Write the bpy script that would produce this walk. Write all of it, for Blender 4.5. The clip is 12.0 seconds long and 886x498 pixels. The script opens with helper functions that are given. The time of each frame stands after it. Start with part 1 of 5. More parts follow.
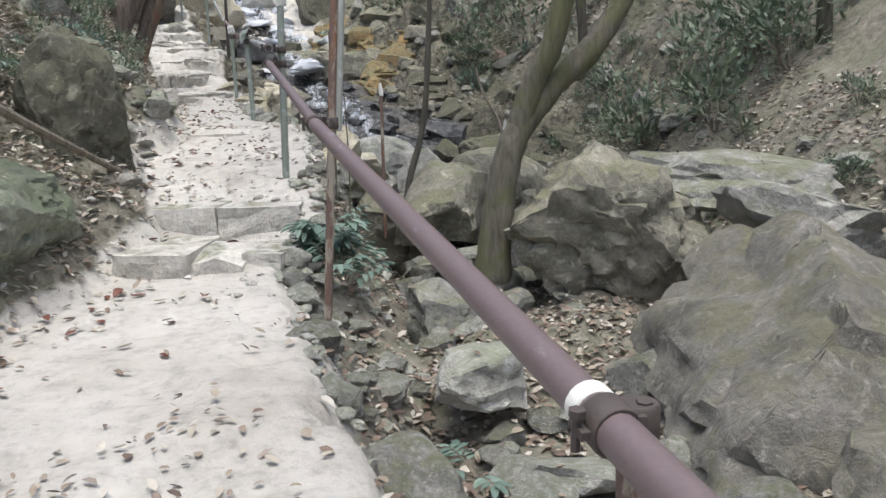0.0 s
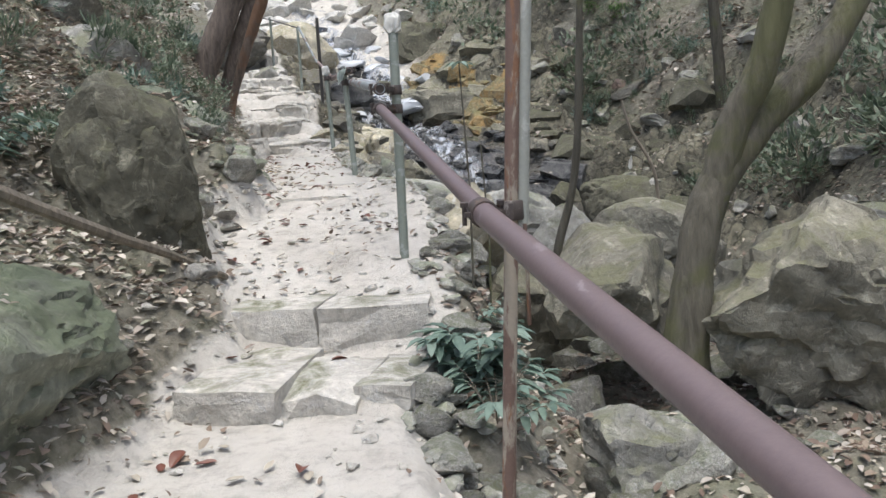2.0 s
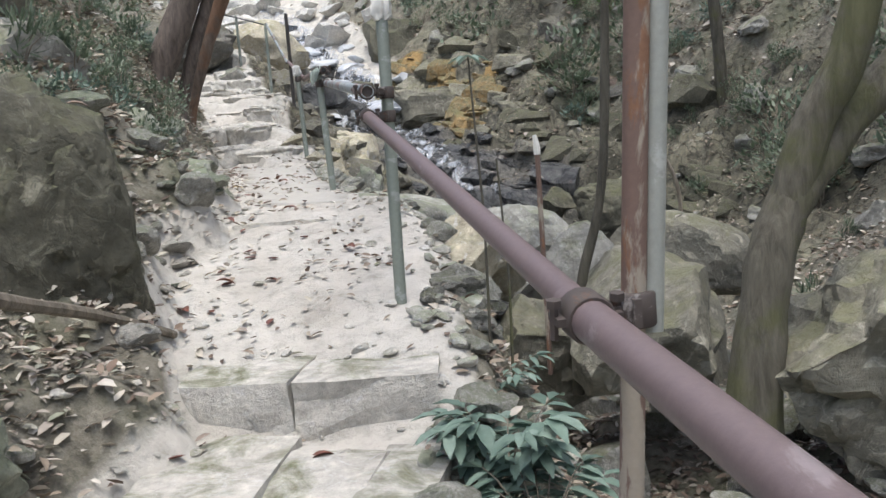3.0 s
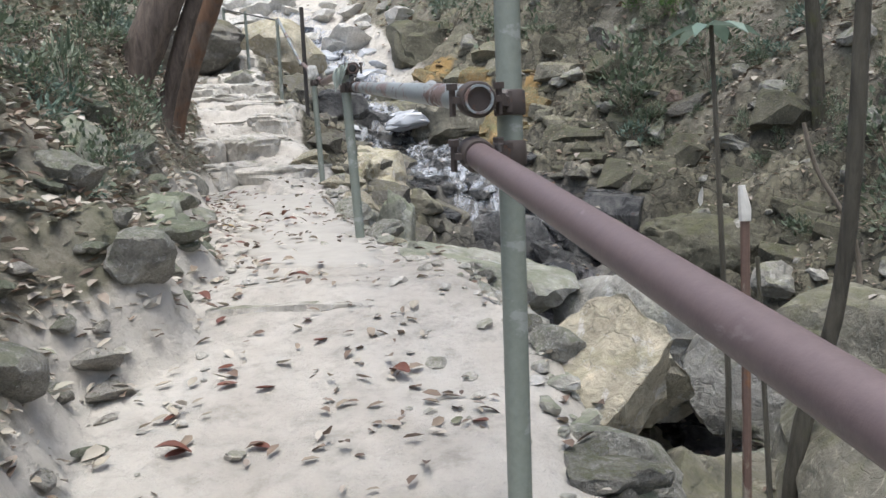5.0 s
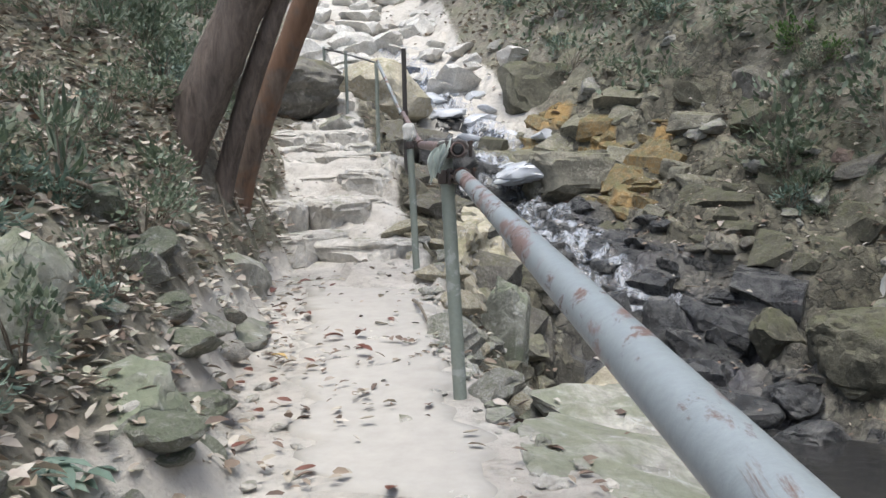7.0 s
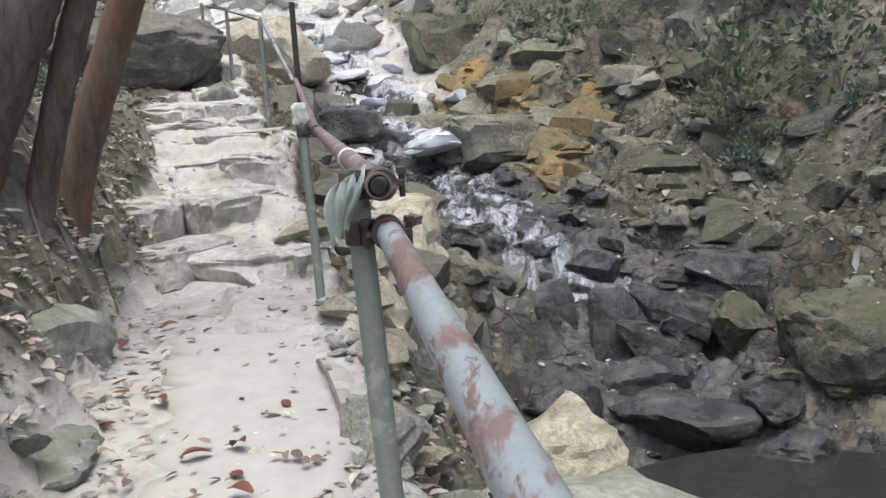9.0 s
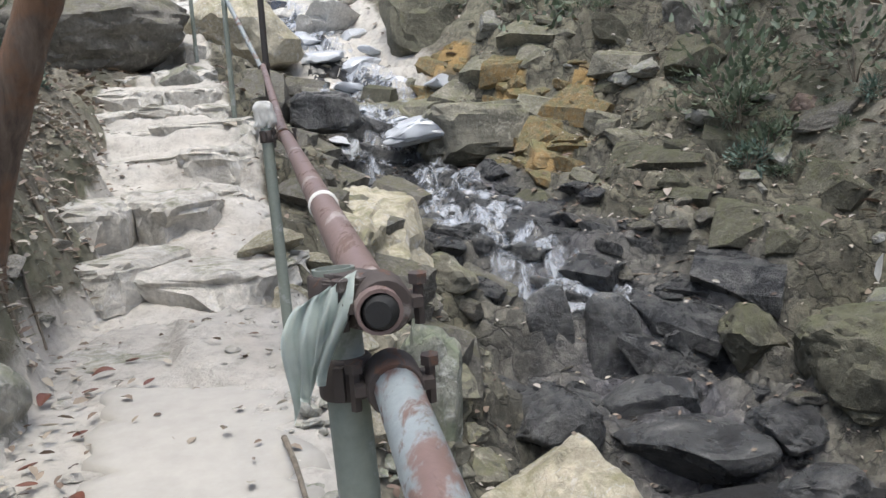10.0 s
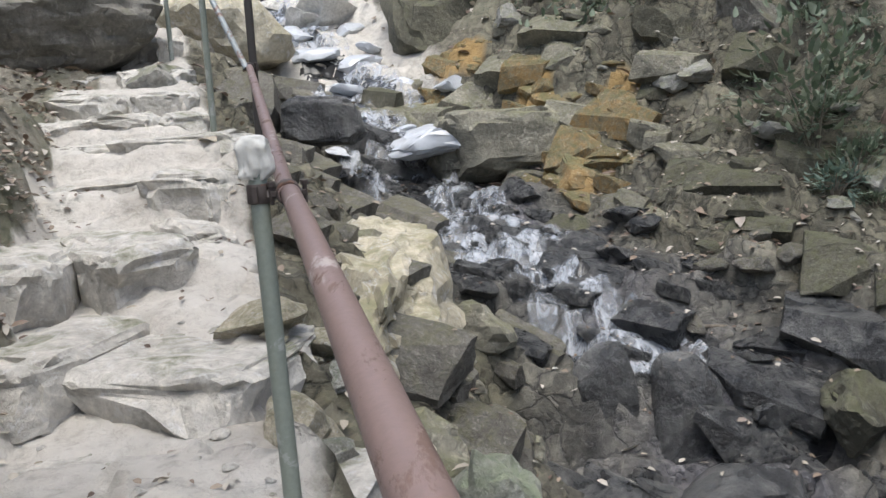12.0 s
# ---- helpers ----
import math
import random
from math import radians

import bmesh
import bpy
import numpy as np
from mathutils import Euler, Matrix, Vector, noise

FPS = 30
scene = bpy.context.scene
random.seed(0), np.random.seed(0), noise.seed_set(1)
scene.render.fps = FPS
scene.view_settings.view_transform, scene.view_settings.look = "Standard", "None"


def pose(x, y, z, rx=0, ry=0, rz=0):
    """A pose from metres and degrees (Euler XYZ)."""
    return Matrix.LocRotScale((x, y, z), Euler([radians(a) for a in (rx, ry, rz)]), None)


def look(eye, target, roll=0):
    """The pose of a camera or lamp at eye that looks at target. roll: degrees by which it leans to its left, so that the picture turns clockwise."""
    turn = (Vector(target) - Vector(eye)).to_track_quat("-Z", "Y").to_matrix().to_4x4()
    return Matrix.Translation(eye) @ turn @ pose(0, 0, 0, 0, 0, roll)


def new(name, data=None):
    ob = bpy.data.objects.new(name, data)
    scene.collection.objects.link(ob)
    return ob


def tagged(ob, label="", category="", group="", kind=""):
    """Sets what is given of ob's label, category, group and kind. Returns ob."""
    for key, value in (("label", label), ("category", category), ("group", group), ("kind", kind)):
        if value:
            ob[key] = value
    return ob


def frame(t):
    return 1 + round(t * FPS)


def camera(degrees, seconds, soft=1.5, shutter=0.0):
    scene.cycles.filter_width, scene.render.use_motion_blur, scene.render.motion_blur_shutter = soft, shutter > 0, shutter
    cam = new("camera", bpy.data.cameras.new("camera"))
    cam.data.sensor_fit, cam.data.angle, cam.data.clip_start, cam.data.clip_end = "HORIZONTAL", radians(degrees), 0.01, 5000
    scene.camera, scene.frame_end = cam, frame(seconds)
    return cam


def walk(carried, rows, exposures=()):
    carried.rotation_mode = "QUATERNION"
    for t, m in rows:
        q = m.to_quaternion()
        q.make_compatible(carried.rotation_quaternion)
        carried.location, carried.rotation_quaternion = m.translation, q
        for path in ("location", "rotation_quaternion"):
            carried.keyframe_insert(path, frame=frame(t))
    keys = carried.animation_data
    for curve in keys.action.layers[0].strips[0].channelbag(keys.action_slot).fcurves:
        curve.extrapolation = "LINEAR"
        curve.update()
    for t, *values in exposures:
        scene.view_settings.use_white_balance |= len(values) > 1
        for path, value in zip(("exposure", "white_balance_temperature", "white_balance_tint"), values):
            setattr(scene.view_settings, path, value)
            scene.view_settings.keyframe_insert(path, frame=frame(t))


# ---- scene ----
cam = camera(54.6, 12.0)
METRES, EYE, TILT, LEAN, TURN = 12.0, 1.4, -9.0, 1.5, 0.0
ROWS = [
    (0.0, 0.0, 0.0, 0.0, -0.0, 0.0, -0.0),
    (0.5, -0.0094, 0.0306, 0.0064, 7.54, 0.96, -3.41),
    (1.0, -0.0193, 0.0696, 0.0175, 7.59, 2.29, -4.43),
    (1.5, -0.0308, 0.1154, 0.0263, 6.51, 2.26, -1.16),
    (2.0, -0.0433, 0.1573, 0.0367, 6.11, 2.34, 1.36),
    (2.5, -0.0559, 0.2023, 0.0477, 5.19, 2.22, 2.38),
    (3.0, -0.0662, 0.2509, 0.06, 4.48, 2.23, 2.52),
    (5.0, -0.1139, 0.4395, 0.1036, 4.97, 2.98, 0.92),
    (5.5, -0.1231, 0.4899, 0.1192, 9.08, 3.52, -0.37),
    (6.0, -0.1296, 0.5234, 0.1371, 9.76, 3.72, -0.67),
    (6.5, -0.1355, 0.5613, 0.1521, 11.51, 4.85, -1.93),
    (7.0, -0.1424, 0.5903, 0.161, 11.56, 5.25, -1.58),
    (9.0, -0.1712, 0.7234, 0.2053, 5.71, 2.24, 1.9),
    (9.5, -0.1785, 0.7636, 0.2174, 4.18, 1.48, 2.1),
    (10.0, -0.1858, 0.7939, 0.2292, 3.96, 0.86, 1.77),
    (10.5, -0.1953, 0.8252, 0.2415, 3.09, 0.65, 1.83),
    (11.0, -0.2043, 0.8606, 0.2496, 3.29, 0.65, 1.56),
    (11.5, -0.214, 0.8968, 0.2567, 3.58, 0.69, 1.37),
    (12.0, -0.2255, 0.9333, 0.2665, 2.95, 0.63, 1.61),
]
walk(cam, [(t, pose(0, 0, EYE, TILT, LEAN, TURN) @ pose(METRES * x, METRES * y, METRES * z, 90 + pitch, roll, yaw)) for t, x, y, z, yaw, pitch, roll in ROWS], exposures=[(0.0, 1.18), (12.0, 1.18)])

# ---- world, sun, exposure ----
world = bpy.data.worlds.new("sky_world")
scene.world = world
world.use_nodes = True
_wn = world.node_tree
_sky = _wn.nodes.new("ShaderNodeTexSky")
_sky.sky_type, _sky.sun_disc = "NISHITA", False
_sky.sun_elevation, _sky.sun_rotation = radians(76), radians(175)
_sky.dust_density, _sky.ozone_density = 4.0, 0.6
_wn.links.new(_sky.outputs[0], _wn.nodes["Background"].inputs[0])
_wn.nodes["Background"].inputs[1].default_value = 0.12
sun = new("sun", bpy.data.lights.new("sun", "SUN"))
sun.data.energy, sun.data.angle, sun.data.color = 1.2, radians(40), (0.88, 0.94, 0.93)
sun.matrix_world = look((-1.6, -1, 40), (-2.5, 9, 0))


# ---- small helpers ----
RNG = np.random.default_rng(7)


def hash01(ix, iy, iz, seed):
    h = (ix.astype(np.int64) * 374761393 + iy.astype(np.int64) * 668265263 + iz.astype(np.int64) * 2147483647 + seed * 974711) & 0xFFFFFFFF
    h = ((h ^ (h >> 13)) * 1274126177) & 0xFFFFFFFF
    h = ((h ^ (h >> 15)) * 2246822519) & 0xFFFFFFFF
    return ((h ^ (h >> 16)) & 0xFFFFFF) / float(0xFFFFFF)


def vnoise(p, seed=0):
    """Smooth value noise in -1..1 at the rows of p."""
    i = np.floor(p).astype(np.int64)
    f = p - i
    f = f * f * (3 - 2 * f)
    out = 0
    for dx in (0, 1):
        for dy in (0, 1):
            for dz in (0, 1):
                w = (f[:, 0] if dx else 1 - f[:, 0]) * (f[:, 1] if dy else 1 - f[:, 1]) * (f[:, 2] if dz else 1 - f[:, 2])
                out = out + w * hash01(i[:, 0] + dx, i[:, 1] + dy, i[:, 2] + dz, seed)
    return out * 2 - 1


def fbm(p, seed=0, octaves=4, gain=0.5):
    p = np.asarray(p, float)
    out, a = 0, 1.0
    for o in range(octaves):
        out = out + a * vnoise(p * 2 ** o + o * 17.3, seed + o)
        a *= gain
    return out


def flat3(x, y, z=0.0):
    x, y = np.broadcast_arrays(np.asarray(x, float), np.asarray(y, float))
    return np.stack([x.ravel(), y.ravel(), np.full(x.size, z)], 1)


def mesh_from(name, verts, faces, material=None, smooth=True):
    me = bpy.data.meshes.new(name)
    me.from_pydata([tuple(v) for v in verts], [], faces)
    if smooth:
        me.polygons.foreach_set("use_smooth", [True] * len(me.polygons))
    if material:
        me.materials.append(material)
    me.update()
    return me


def from_bm(name, bm, material=None):
    me = bpy.data.meshes.new(name)
    bm.to_mesh(me)
    bm.free()
    if material:
        me.materials.append(material)
    return me


def part(name, data, material, parent, label=""):
    """A mesh (or bmesh) as one object under a thing or a part."""
    me = from_bm(name, data, material) if isinstance(data, bmesh.types.BMesh) else data
    if not me.materials and material:
        me.materials.append(material)
    ob = new(name, me)
    ob.parent = parent
    return tagged(ob, label)


def thing(name, label, category, group="", kind="", at=(0, 0, 0), data=None):
    ob = new(name, data)
    ob.location = at
    return tagged(ob, label, category, group, kind)


# ---- materials ----
def start(name):
    m = bpy.data.materials.new(name)
    m.use_nodes = True
    nt = m.node_tree
    return m, nt, nt.nodes["Principled BSDF"]


def node(nt, kind, **values):
    n = nt.nodes.new(kind)
    for key, v in values.items():
        n.inputs[key].default_value = v
    return n


def coords(nt, shift=True):
    tc = nt.nodes.new("ShaderNodeTexCoord")
    if not shift:
        return tc.outputs["Object"]
    oi = nt.nodes.new("ShaderNodeObjectInfo")
    mul = nt.nodes.new("ShaderNodeMath")
    mul.operation = "MULTIPLY"
    mul.inputs[1].default_value = 37.0
    nt.links.new(oi.outputs["Random"], mul.inputs[0])
    add = nt.nodes.new("ShaderNodeVectorMath")
    nt.links.new(tc.outputs["Object"], add.inputs[0])
    nt.links.new(mul.outputs[0], add.inputs[1])
    return add.outputs[0]


def noise_node(nt, vec, scale, detail=6.0, rough=0.6, distort=0.0):
    n = node(nt, "ShaderNodeTexNoise", Scale=scale, Detail=detail, Roughness=rough, Distortion=distort)
    nt.links.new(vec, n.inputs["Vector"])
    return n.outputs["Fac"]


def ramp(nt, fac, stops):
    r = nt.nodes.new("ShaderNodeValToRGB")
    el = r.color_ramp.elements
    while len(el) < len(stops):
        el.new(0.5)
    for e, (pos, c) in zip(el, stops):
        e.position, e.color = pos, (*(c if isinstance(c, tuple) else (c, c, c)), 1)
    nt.links.new(fac, r.inputs[0])
    return r.outputs[0]


def mix(nt, fac, a, b, blend="MIX"):
    m = nt.nodes.new("ShaderNodeMix")
    m.data_type, m.blend_type = "RGBA", blend
    for sock, v in ((m.inputs["Factor"], fac), (m.inputs["A"], a), (m.inputs["B"], b)):
        if isinstance(v, bpy.types.NodeSocket):
            nt.links.new(v, sock)
        else:
            sock.default_value = (*v, 1) if isinstance(v, tuple) else v
    return m.outputs["Result"]


def math_node(nt, op, a, b=0.0):
    m = nt.nodes.new("ShaderNodeMath")
    m.operation, m.use_clamp = op, True
    for sock, v in zip(m.inputs, (a, b)):
        if isinstance(v, bpy.types.NodeSocket):
            nt.links.new(v, sock)
        else:
            sock.default_value = v
    return m.outputs[0]


def bump(nt, bsdf, height, strength=0.5, distance=0.02):
    b = node(nt, "ShaderNodeBump", Strength=strength, Distance=distance)
    nt.links.new(height, b.inputs["Height"])
    nt.links.new(b.outputs[0], bsdf.inputs["Normal"])


def upward(nt):
    g = nt.nodes.new("ShaderNodeNewGeometry")
    s = nt.nodes.new("ShaderNodeSeparateXYZ")
    nt.links.new(g.outputs["Normal"], s.inputs[0])
    return s.outputs["Z"]


def rock_material(name, dark, light, moss=(0.09, 0.1, 0.035), moss_amount=0.3, stain=None, rough=0.9, scale=1.0, cracks=0.12):
    """Weathered stone: two-scale mottling, cracks, pits, lichen and moss where it can settle."""
    m, nt, b = start(name)
    v = coords(nt)
    big = noise_node(nt, v, 1.7 * scale, 7, 0.62, 0.4)
    fine = noise_node(nt, v, 14 * scale, 8, 0.7)
    mid = tuple((p + q) / 2 for p, q in zip(dark, light))
    col = ramp(nt, big, [(0.3, dark), (0.48, mid), (0.68, light)])
    col = mix(nt, 0.55, col, ramp(nt, fine, [(0.3, (0.35, 0.34, 0.33)), (0.55, (0.95, 0.95, 0.95)), (0.72, (1.5, 1.48, 1.42))]), "MULTIPLY")
    vor = nt.nodes.new("ShaderNodeTexVoronoi")
    vor.feature = "DISTANCE_TO_EDGE"
    vor.inputs["Scale"].default_value = 2.3 * scale
    wob = nt.nodes.new("ShaderNodeVectorMath")
    wn = node(nt, "ShaderNodeTexNoise", Scale=3.0 * scale, Detail=5.0)
    nt.links.new(v, wn.inputs["Vector"])
    nt.links.new(v, wob.inputs[0])
    nt.links.new(wn.outputs["Color"], wob.inputs[1])
    nt.links.new(wob.outputs[0], vor.inputs["Vector"])
    crack = ramp(nt, vor.outputs["Distance"], [(0.0, 0.0), (0.018, 0.75), (0.05, 1.0)])
    col = mix(nt, cracks, col, crack, "MULTIPLY")
    if stain:
        sn = noise_node(nt, v, 2.4 * scale, 6, 0.65, 0.8)
        col = mix(nt, ramp(nt, sn, [(0.42, 0.0), (0.58, 0.9)]), col, mix(nt, fine, tuple(0.45 * c for c in stain), stain))
    lic = noise_node(nt, v, 6.5 * scale, 5, 0.75, 1.2)
    col = mix(nt, ramp(nt, lic, [(0.56, 0.0), (0.64, 0.6)]), col, tuple(min(0.6, 1.35 * c + 0.03) for c in light))
    drk = noise_node(nt, v, 4.1 * scale, 6, 0.7, 1.0)
    col = mix(nt, ramp(nt, drk, [(0.56, 0.0), (0.7, 0.75)]), col, tuple(0.6 * c for c in dark))
    mn = noise_node(nt, v, 3.1 * scale, 7, 0.7, 0.6)
    up = math_node(nt, "MULTIPLY", upward(nt), 0.22)
    fac = ramp(nt, math_node(nt, "ADD", mn, up), [(0.70 - 0.36 * moss_amount, 0.0), (0.88 - 0.36 * moss_amount, 0.85)])
    col = mix(nt, fac, col, mix(nt, fine, tuple(0.6 * c for c in moss), tuple(1.5 * c for c in moss)))
    nt.links.new(col, b.inputs["Base Color"])
    b.inputs["Roughness"].default_value = rough
    h = math_node(nt, "MULTIPLY", math_node(nt, "ADD", math_node(nt, "MULTIPLY", big, 0.6), math_node(nt, "MULTIPLY", fine, 0.35)), ramp(nt, crack, [(0.0, 1.0 - cracks), (1.0, 1.0)]))
    bump(nt, b, h, 1.0, 0.09)
    return m


def wet_rock_material(name):
    m, nt, b = start(name)
    v = coords(nt)
    big = noise_node(nt, v, 2.2, 8, 0.65, 0.5)
    fine = noise_node(nt, v, 16, 8, 0.7)
    col = ramp(nt, big, [(0.3, (0.02, 0.02, 0.021)), (0.5, (0.07, 0.071, 0.07)), (0.72, (0.22, 0.215, 0.2))])
    col = mix(nt, 0.5, col, ramp(nt, fine, [(0.3, (0.4, 0.4, 0.42)), (0.7, (1.3, 1.3, 1.35))]), "MULTIPLY")
    nt.links.new(col, b.inputs["Base Color"])
    nt.links.new(ramp(nt, big, [(0.3, 0.12), (0.7, 0.5)]), b.inputs["Roughness"])
    bump(nt, b, math_node(nt, "ADD", math_node(nt, "MULTIPLY", big, 0.6), math_node(nt, "MULTIPLY", fine, 0.45)), 1.0, 0.09)
    return m


def ground_material():
    """Sandy trodden path, leaf-strewn earth and wet stream bed, blended by the masks of the sheet."""
    m, nt, b = start("ground")
    v = coords(nt, False)

    def mask(name):
        a = nt.nodes.new("ShaderNodeAttribute")
        a.attribute_name = name
        return a.outputs["Fac"]

    n1 = noise_node(nt, v, 1.3, 8, 0.65)
    n2 = noise_node(nt, v, 9, 9, 0.72)
    n3 = noise_node(nt, v, 45, 5, 0.7)
    sand = ramp(nt, n1, [(0.3, (0.37, 0.344, 0.305)), (0.5, (0.5, 0.474, 0.43)), (0.7, (0.58, 0.557, 0.515))])
    sand = mix(nt, 0.62, sand, ramp(nt, n2, [(0.28, (0.45, 0.43, 0.4)), (0.5, (1, 1, 1)), (0.75, (1.15, 1.14, 1.12))]), "MULTIPLY")
    earth = ramp(nt, n2, [(0.3, (0.07, 0.064, 0.05)), (0.48, (0.17, 0.155, 0.122)), (0.62, (0.26, 0.24, 0.195)), (0.75, (0.38, 0.355, 0.3))])
    earth = mix(nt, ramp(nt, n1, [(0.45, 0.0), (0.62, 0.6)]), earth, mix(nt, n3, (0.09, 0.1, 0.06), (0.19, 0.2, 0.12)))
    wet = ramp(nt, n2, [(0.3, (0.03, 0.03, 0.033)), (0.5, (0.08, 0.078, 0.082)), (0.72, (0.19, 0.18, 0.17))])
    edge = math_node(nt, "ADD", mask("sand"), math_node(nt, "SUBTRACT", math_node(nt, "MULTIPLY", n2, 0.5), 0.25))
    col = mix(nt, ramp(nt, edge, [(0.4, 0.0), (0.6, 1.0)]), earth, sand)
    stone = ramp(nt, n1, [(0.32, (0.07, 0.065, 0.048)), (0.5, (0.12, 0.112, 0.084)), (0.68, (0.21, 0.197, 0.152))])
    stone = mix(nt, 0.6, stone, ramp(nt, n2, [(0.3, (0.3, 0.3, 0.3)), (0.52, (1, 1, 1)), (0.72, (1.5, 1.48, 1.4))]), "MULTIPLY")
    stone = mix(nt, ramp(nt, n2, [(0.5, 0.0), (0.66, 0.5)]), stone, (0.115, 0.115, 0.075))
    vor = nt.nodes.new("ShaderNodeTexVoronoi")
    vor.feature = "DISTANCE_TO_EDGE"
    vor.inputs["Scale"].default_value = 3.2
    wob = nt.nodes.new("ShaderNodeVectorMath")
    wn = node(nt, "ShaderNodeTexNoise", Scale=2.0, Detail=6.0)
    nt.links.new(v, wn.inputs["Vector"])
    nt.links.new(v, wob.inputs[0])
    nt.links.new(wn.outputs["Color"], wob.inputs[1])
    nt.links.new(wob.outputs[0], vor.inputs["Vector"])
    cell = nt.nodes.new("ShaderNodeTexVoronoi")
    cell.inputs["Scale"].default_value = 3.2
    nt.links.new(wob.outputs[0], cell.inputs["Vector"])
    small = nt.nodes.new("ShaderNodeTexVoronoi")
    small.inputs["Scale"].default_value = 11.0
    nt.links.new(wob.outputs[0], small.inputs["Vector"])
    tone = mix(nt, 0.5, cell.outputs["Color"], small.outputs["Color"])
    crack = ramp(nt, vor.outputs["Distance"], [(0.0, 0.1), (0.05, 0.75), (0.14, 1.0)])
    stone = mix(nt, 0.75, stone, ramp(nt, tone, [(0.2, (0.4, 0.4, 0.4)), (0.5, (1, 0.99, 0.97)), (0.8, (1.7, 1.66, 1.58))]), "MULTIPLY")
    stone = mix(nt, 0.7, stone, crack, "MULTIPLY")
    wet = mix(nt, 0.7, wet, ramp(nt, tone, [(0.25, (0.35, 0.35, 0.37)), (0.5, (1, 1, 1.03)), (0.78, (2.0, 2.0, 2.1))]), "MULTIPLY")
    col = mix(nt, math_node(nt, "MULTIPLY", mask("rock"), ramp(nt, edge, [(0.45, 1.0), (0.75, 0.0)])), col, stone)
    iron = math_node(nt, "ADD", mask("iron"), math_node(nt, "SUBTRACT", math_node(nt, "MULTIPLY", n2, 2.4), 1.5))
    col = mix(nt, ramp(nt, iron, [(0.4, 0.0), (0.62, 0.9)]), col, mix(nt, n2, (0.17, 0.105, 0.035), (0.45, 0.3, 0.12)))
    col = mix(nt, mask("wet"), col, wet)
    nt.links.new(col, b.inputs["Base Color"])
    nt.links.new(ramp(nt, mask("wet"), [(0.0, 0.92), (1.0, 0.25)]), b.inputs["Roughness"])
    rel = math_node(nt, "MULTIPLY", math_node(nt, "MULTIPLY", mask("rock"), 0.35), math_node(nt, "MULTIPLY", crack, tone))
    bump(nt, b, math_node(nt, "ADD", rel, math_node(nt, "ADD", math_node(nt, "MULTIPLY", n2, 0.5), math_node(nt, "MULTIPLY", n3, 0.15))), 0.9, 0.09)
    return m


def pipe_material(name, paint, rust, grey, rust_amount, grey_amount, rough=0.5):
    """Painted steel pipe with rust and worn zinc patches."""
    m, nt, b = start(name)
    v = coords(nt)
    mp = node(nt, "ShaderNodeMapping", Scale=(2.2, 0.75, 2.2) if name != "pipe_rusted" else (2.2, 2.2, 0.6))
    nt.links.new(v, mp.inputs["Vector"])
    a = noise_node(nt, mp.outputs[0], 7, 7, 0.7, 0.4)
    c = noise_node(nt, mp.outputs[0], 3.6, 7, 0.65, 0.3)
    f = noise_node(nt, v, 60, 5, 0.7)
    col = mix(nt, f, tuple(0.75 * x for x in paint), tuple(1.25 * x for x in paint))
    g = ramp(nt, c, [(0.66 - 0.3 * grey_amount, 0.0), (0.70 - 0.3 * grey_amount, 1.0)])
    col = mix(nt, g, col, mix(nt, f, tuple(0.8 * x for x in grey), tuple(1.15 * x for x in grey)))
    r = ramp(nt, a, [(0.70 - 0.3 * rust_amount, 0.0), (0.76 - 0.3 * rust_amount, 1.0)])
    col = mix(nt, r, col, mix(nt, f, tuple(0.6 * x for x in rust), tuple(1.4 * x for x in rust)))
    nt.links.new(col, b.inputs["Base Color"])
    nt.links.new(ramp(nt, r, [(0.0, rough), (1.0, 0.9)]), b.inputs["Roughness"])
    bump(nt, b, math_node(nt, "ADD", math_node(nt, "MULTIPLY", f, 0.4), math_node(nt, "MULTIPLY", r, 0.3)), 0.4, 0.004)
    return m


def bark_material(name, dark, light, moss_amount=0.0, red=None):
    m, nt, b = start(name)
    v = coords(nt)
    mp = node(nt, "ShaderNodeMapping", Scale=(9, 9, 1.6))
    nt.links.new(v, mp.inputs["Vector"])
    n = noise_node(nt, mp.outputs[0], 2.0, 8, 0.7, 0.5)
    big = noise_node(nt, v, 2.2, 6, 0.65)
    col = ramp(nt, n, [(0.3, dark), (0.7, light)])
    if red:
        col = mix(nt, ramp(nt, big, [(0.45, 0.0), (0.56, 0.8)]), col, mix(nt, n, tuple(0.5 * c for c in red), red))
    if moss_amount:
        col = mix(nt, ramp(nt, big, [(0.62 - 0.3 * moss_amount, 0.0), (0.75 - 0.3 * moss_amount, 0.8)]), col, mix(nt, n, (0.05, 0.055, 0.02), (0.13, 0.13, 0.06)))
    nt.links.new(col, b.inputs["Base Color"])
    b.inputs["Roughness"].default_value = 0.95
    bump(nt, b, n, 0.9, 0.03)
    return m


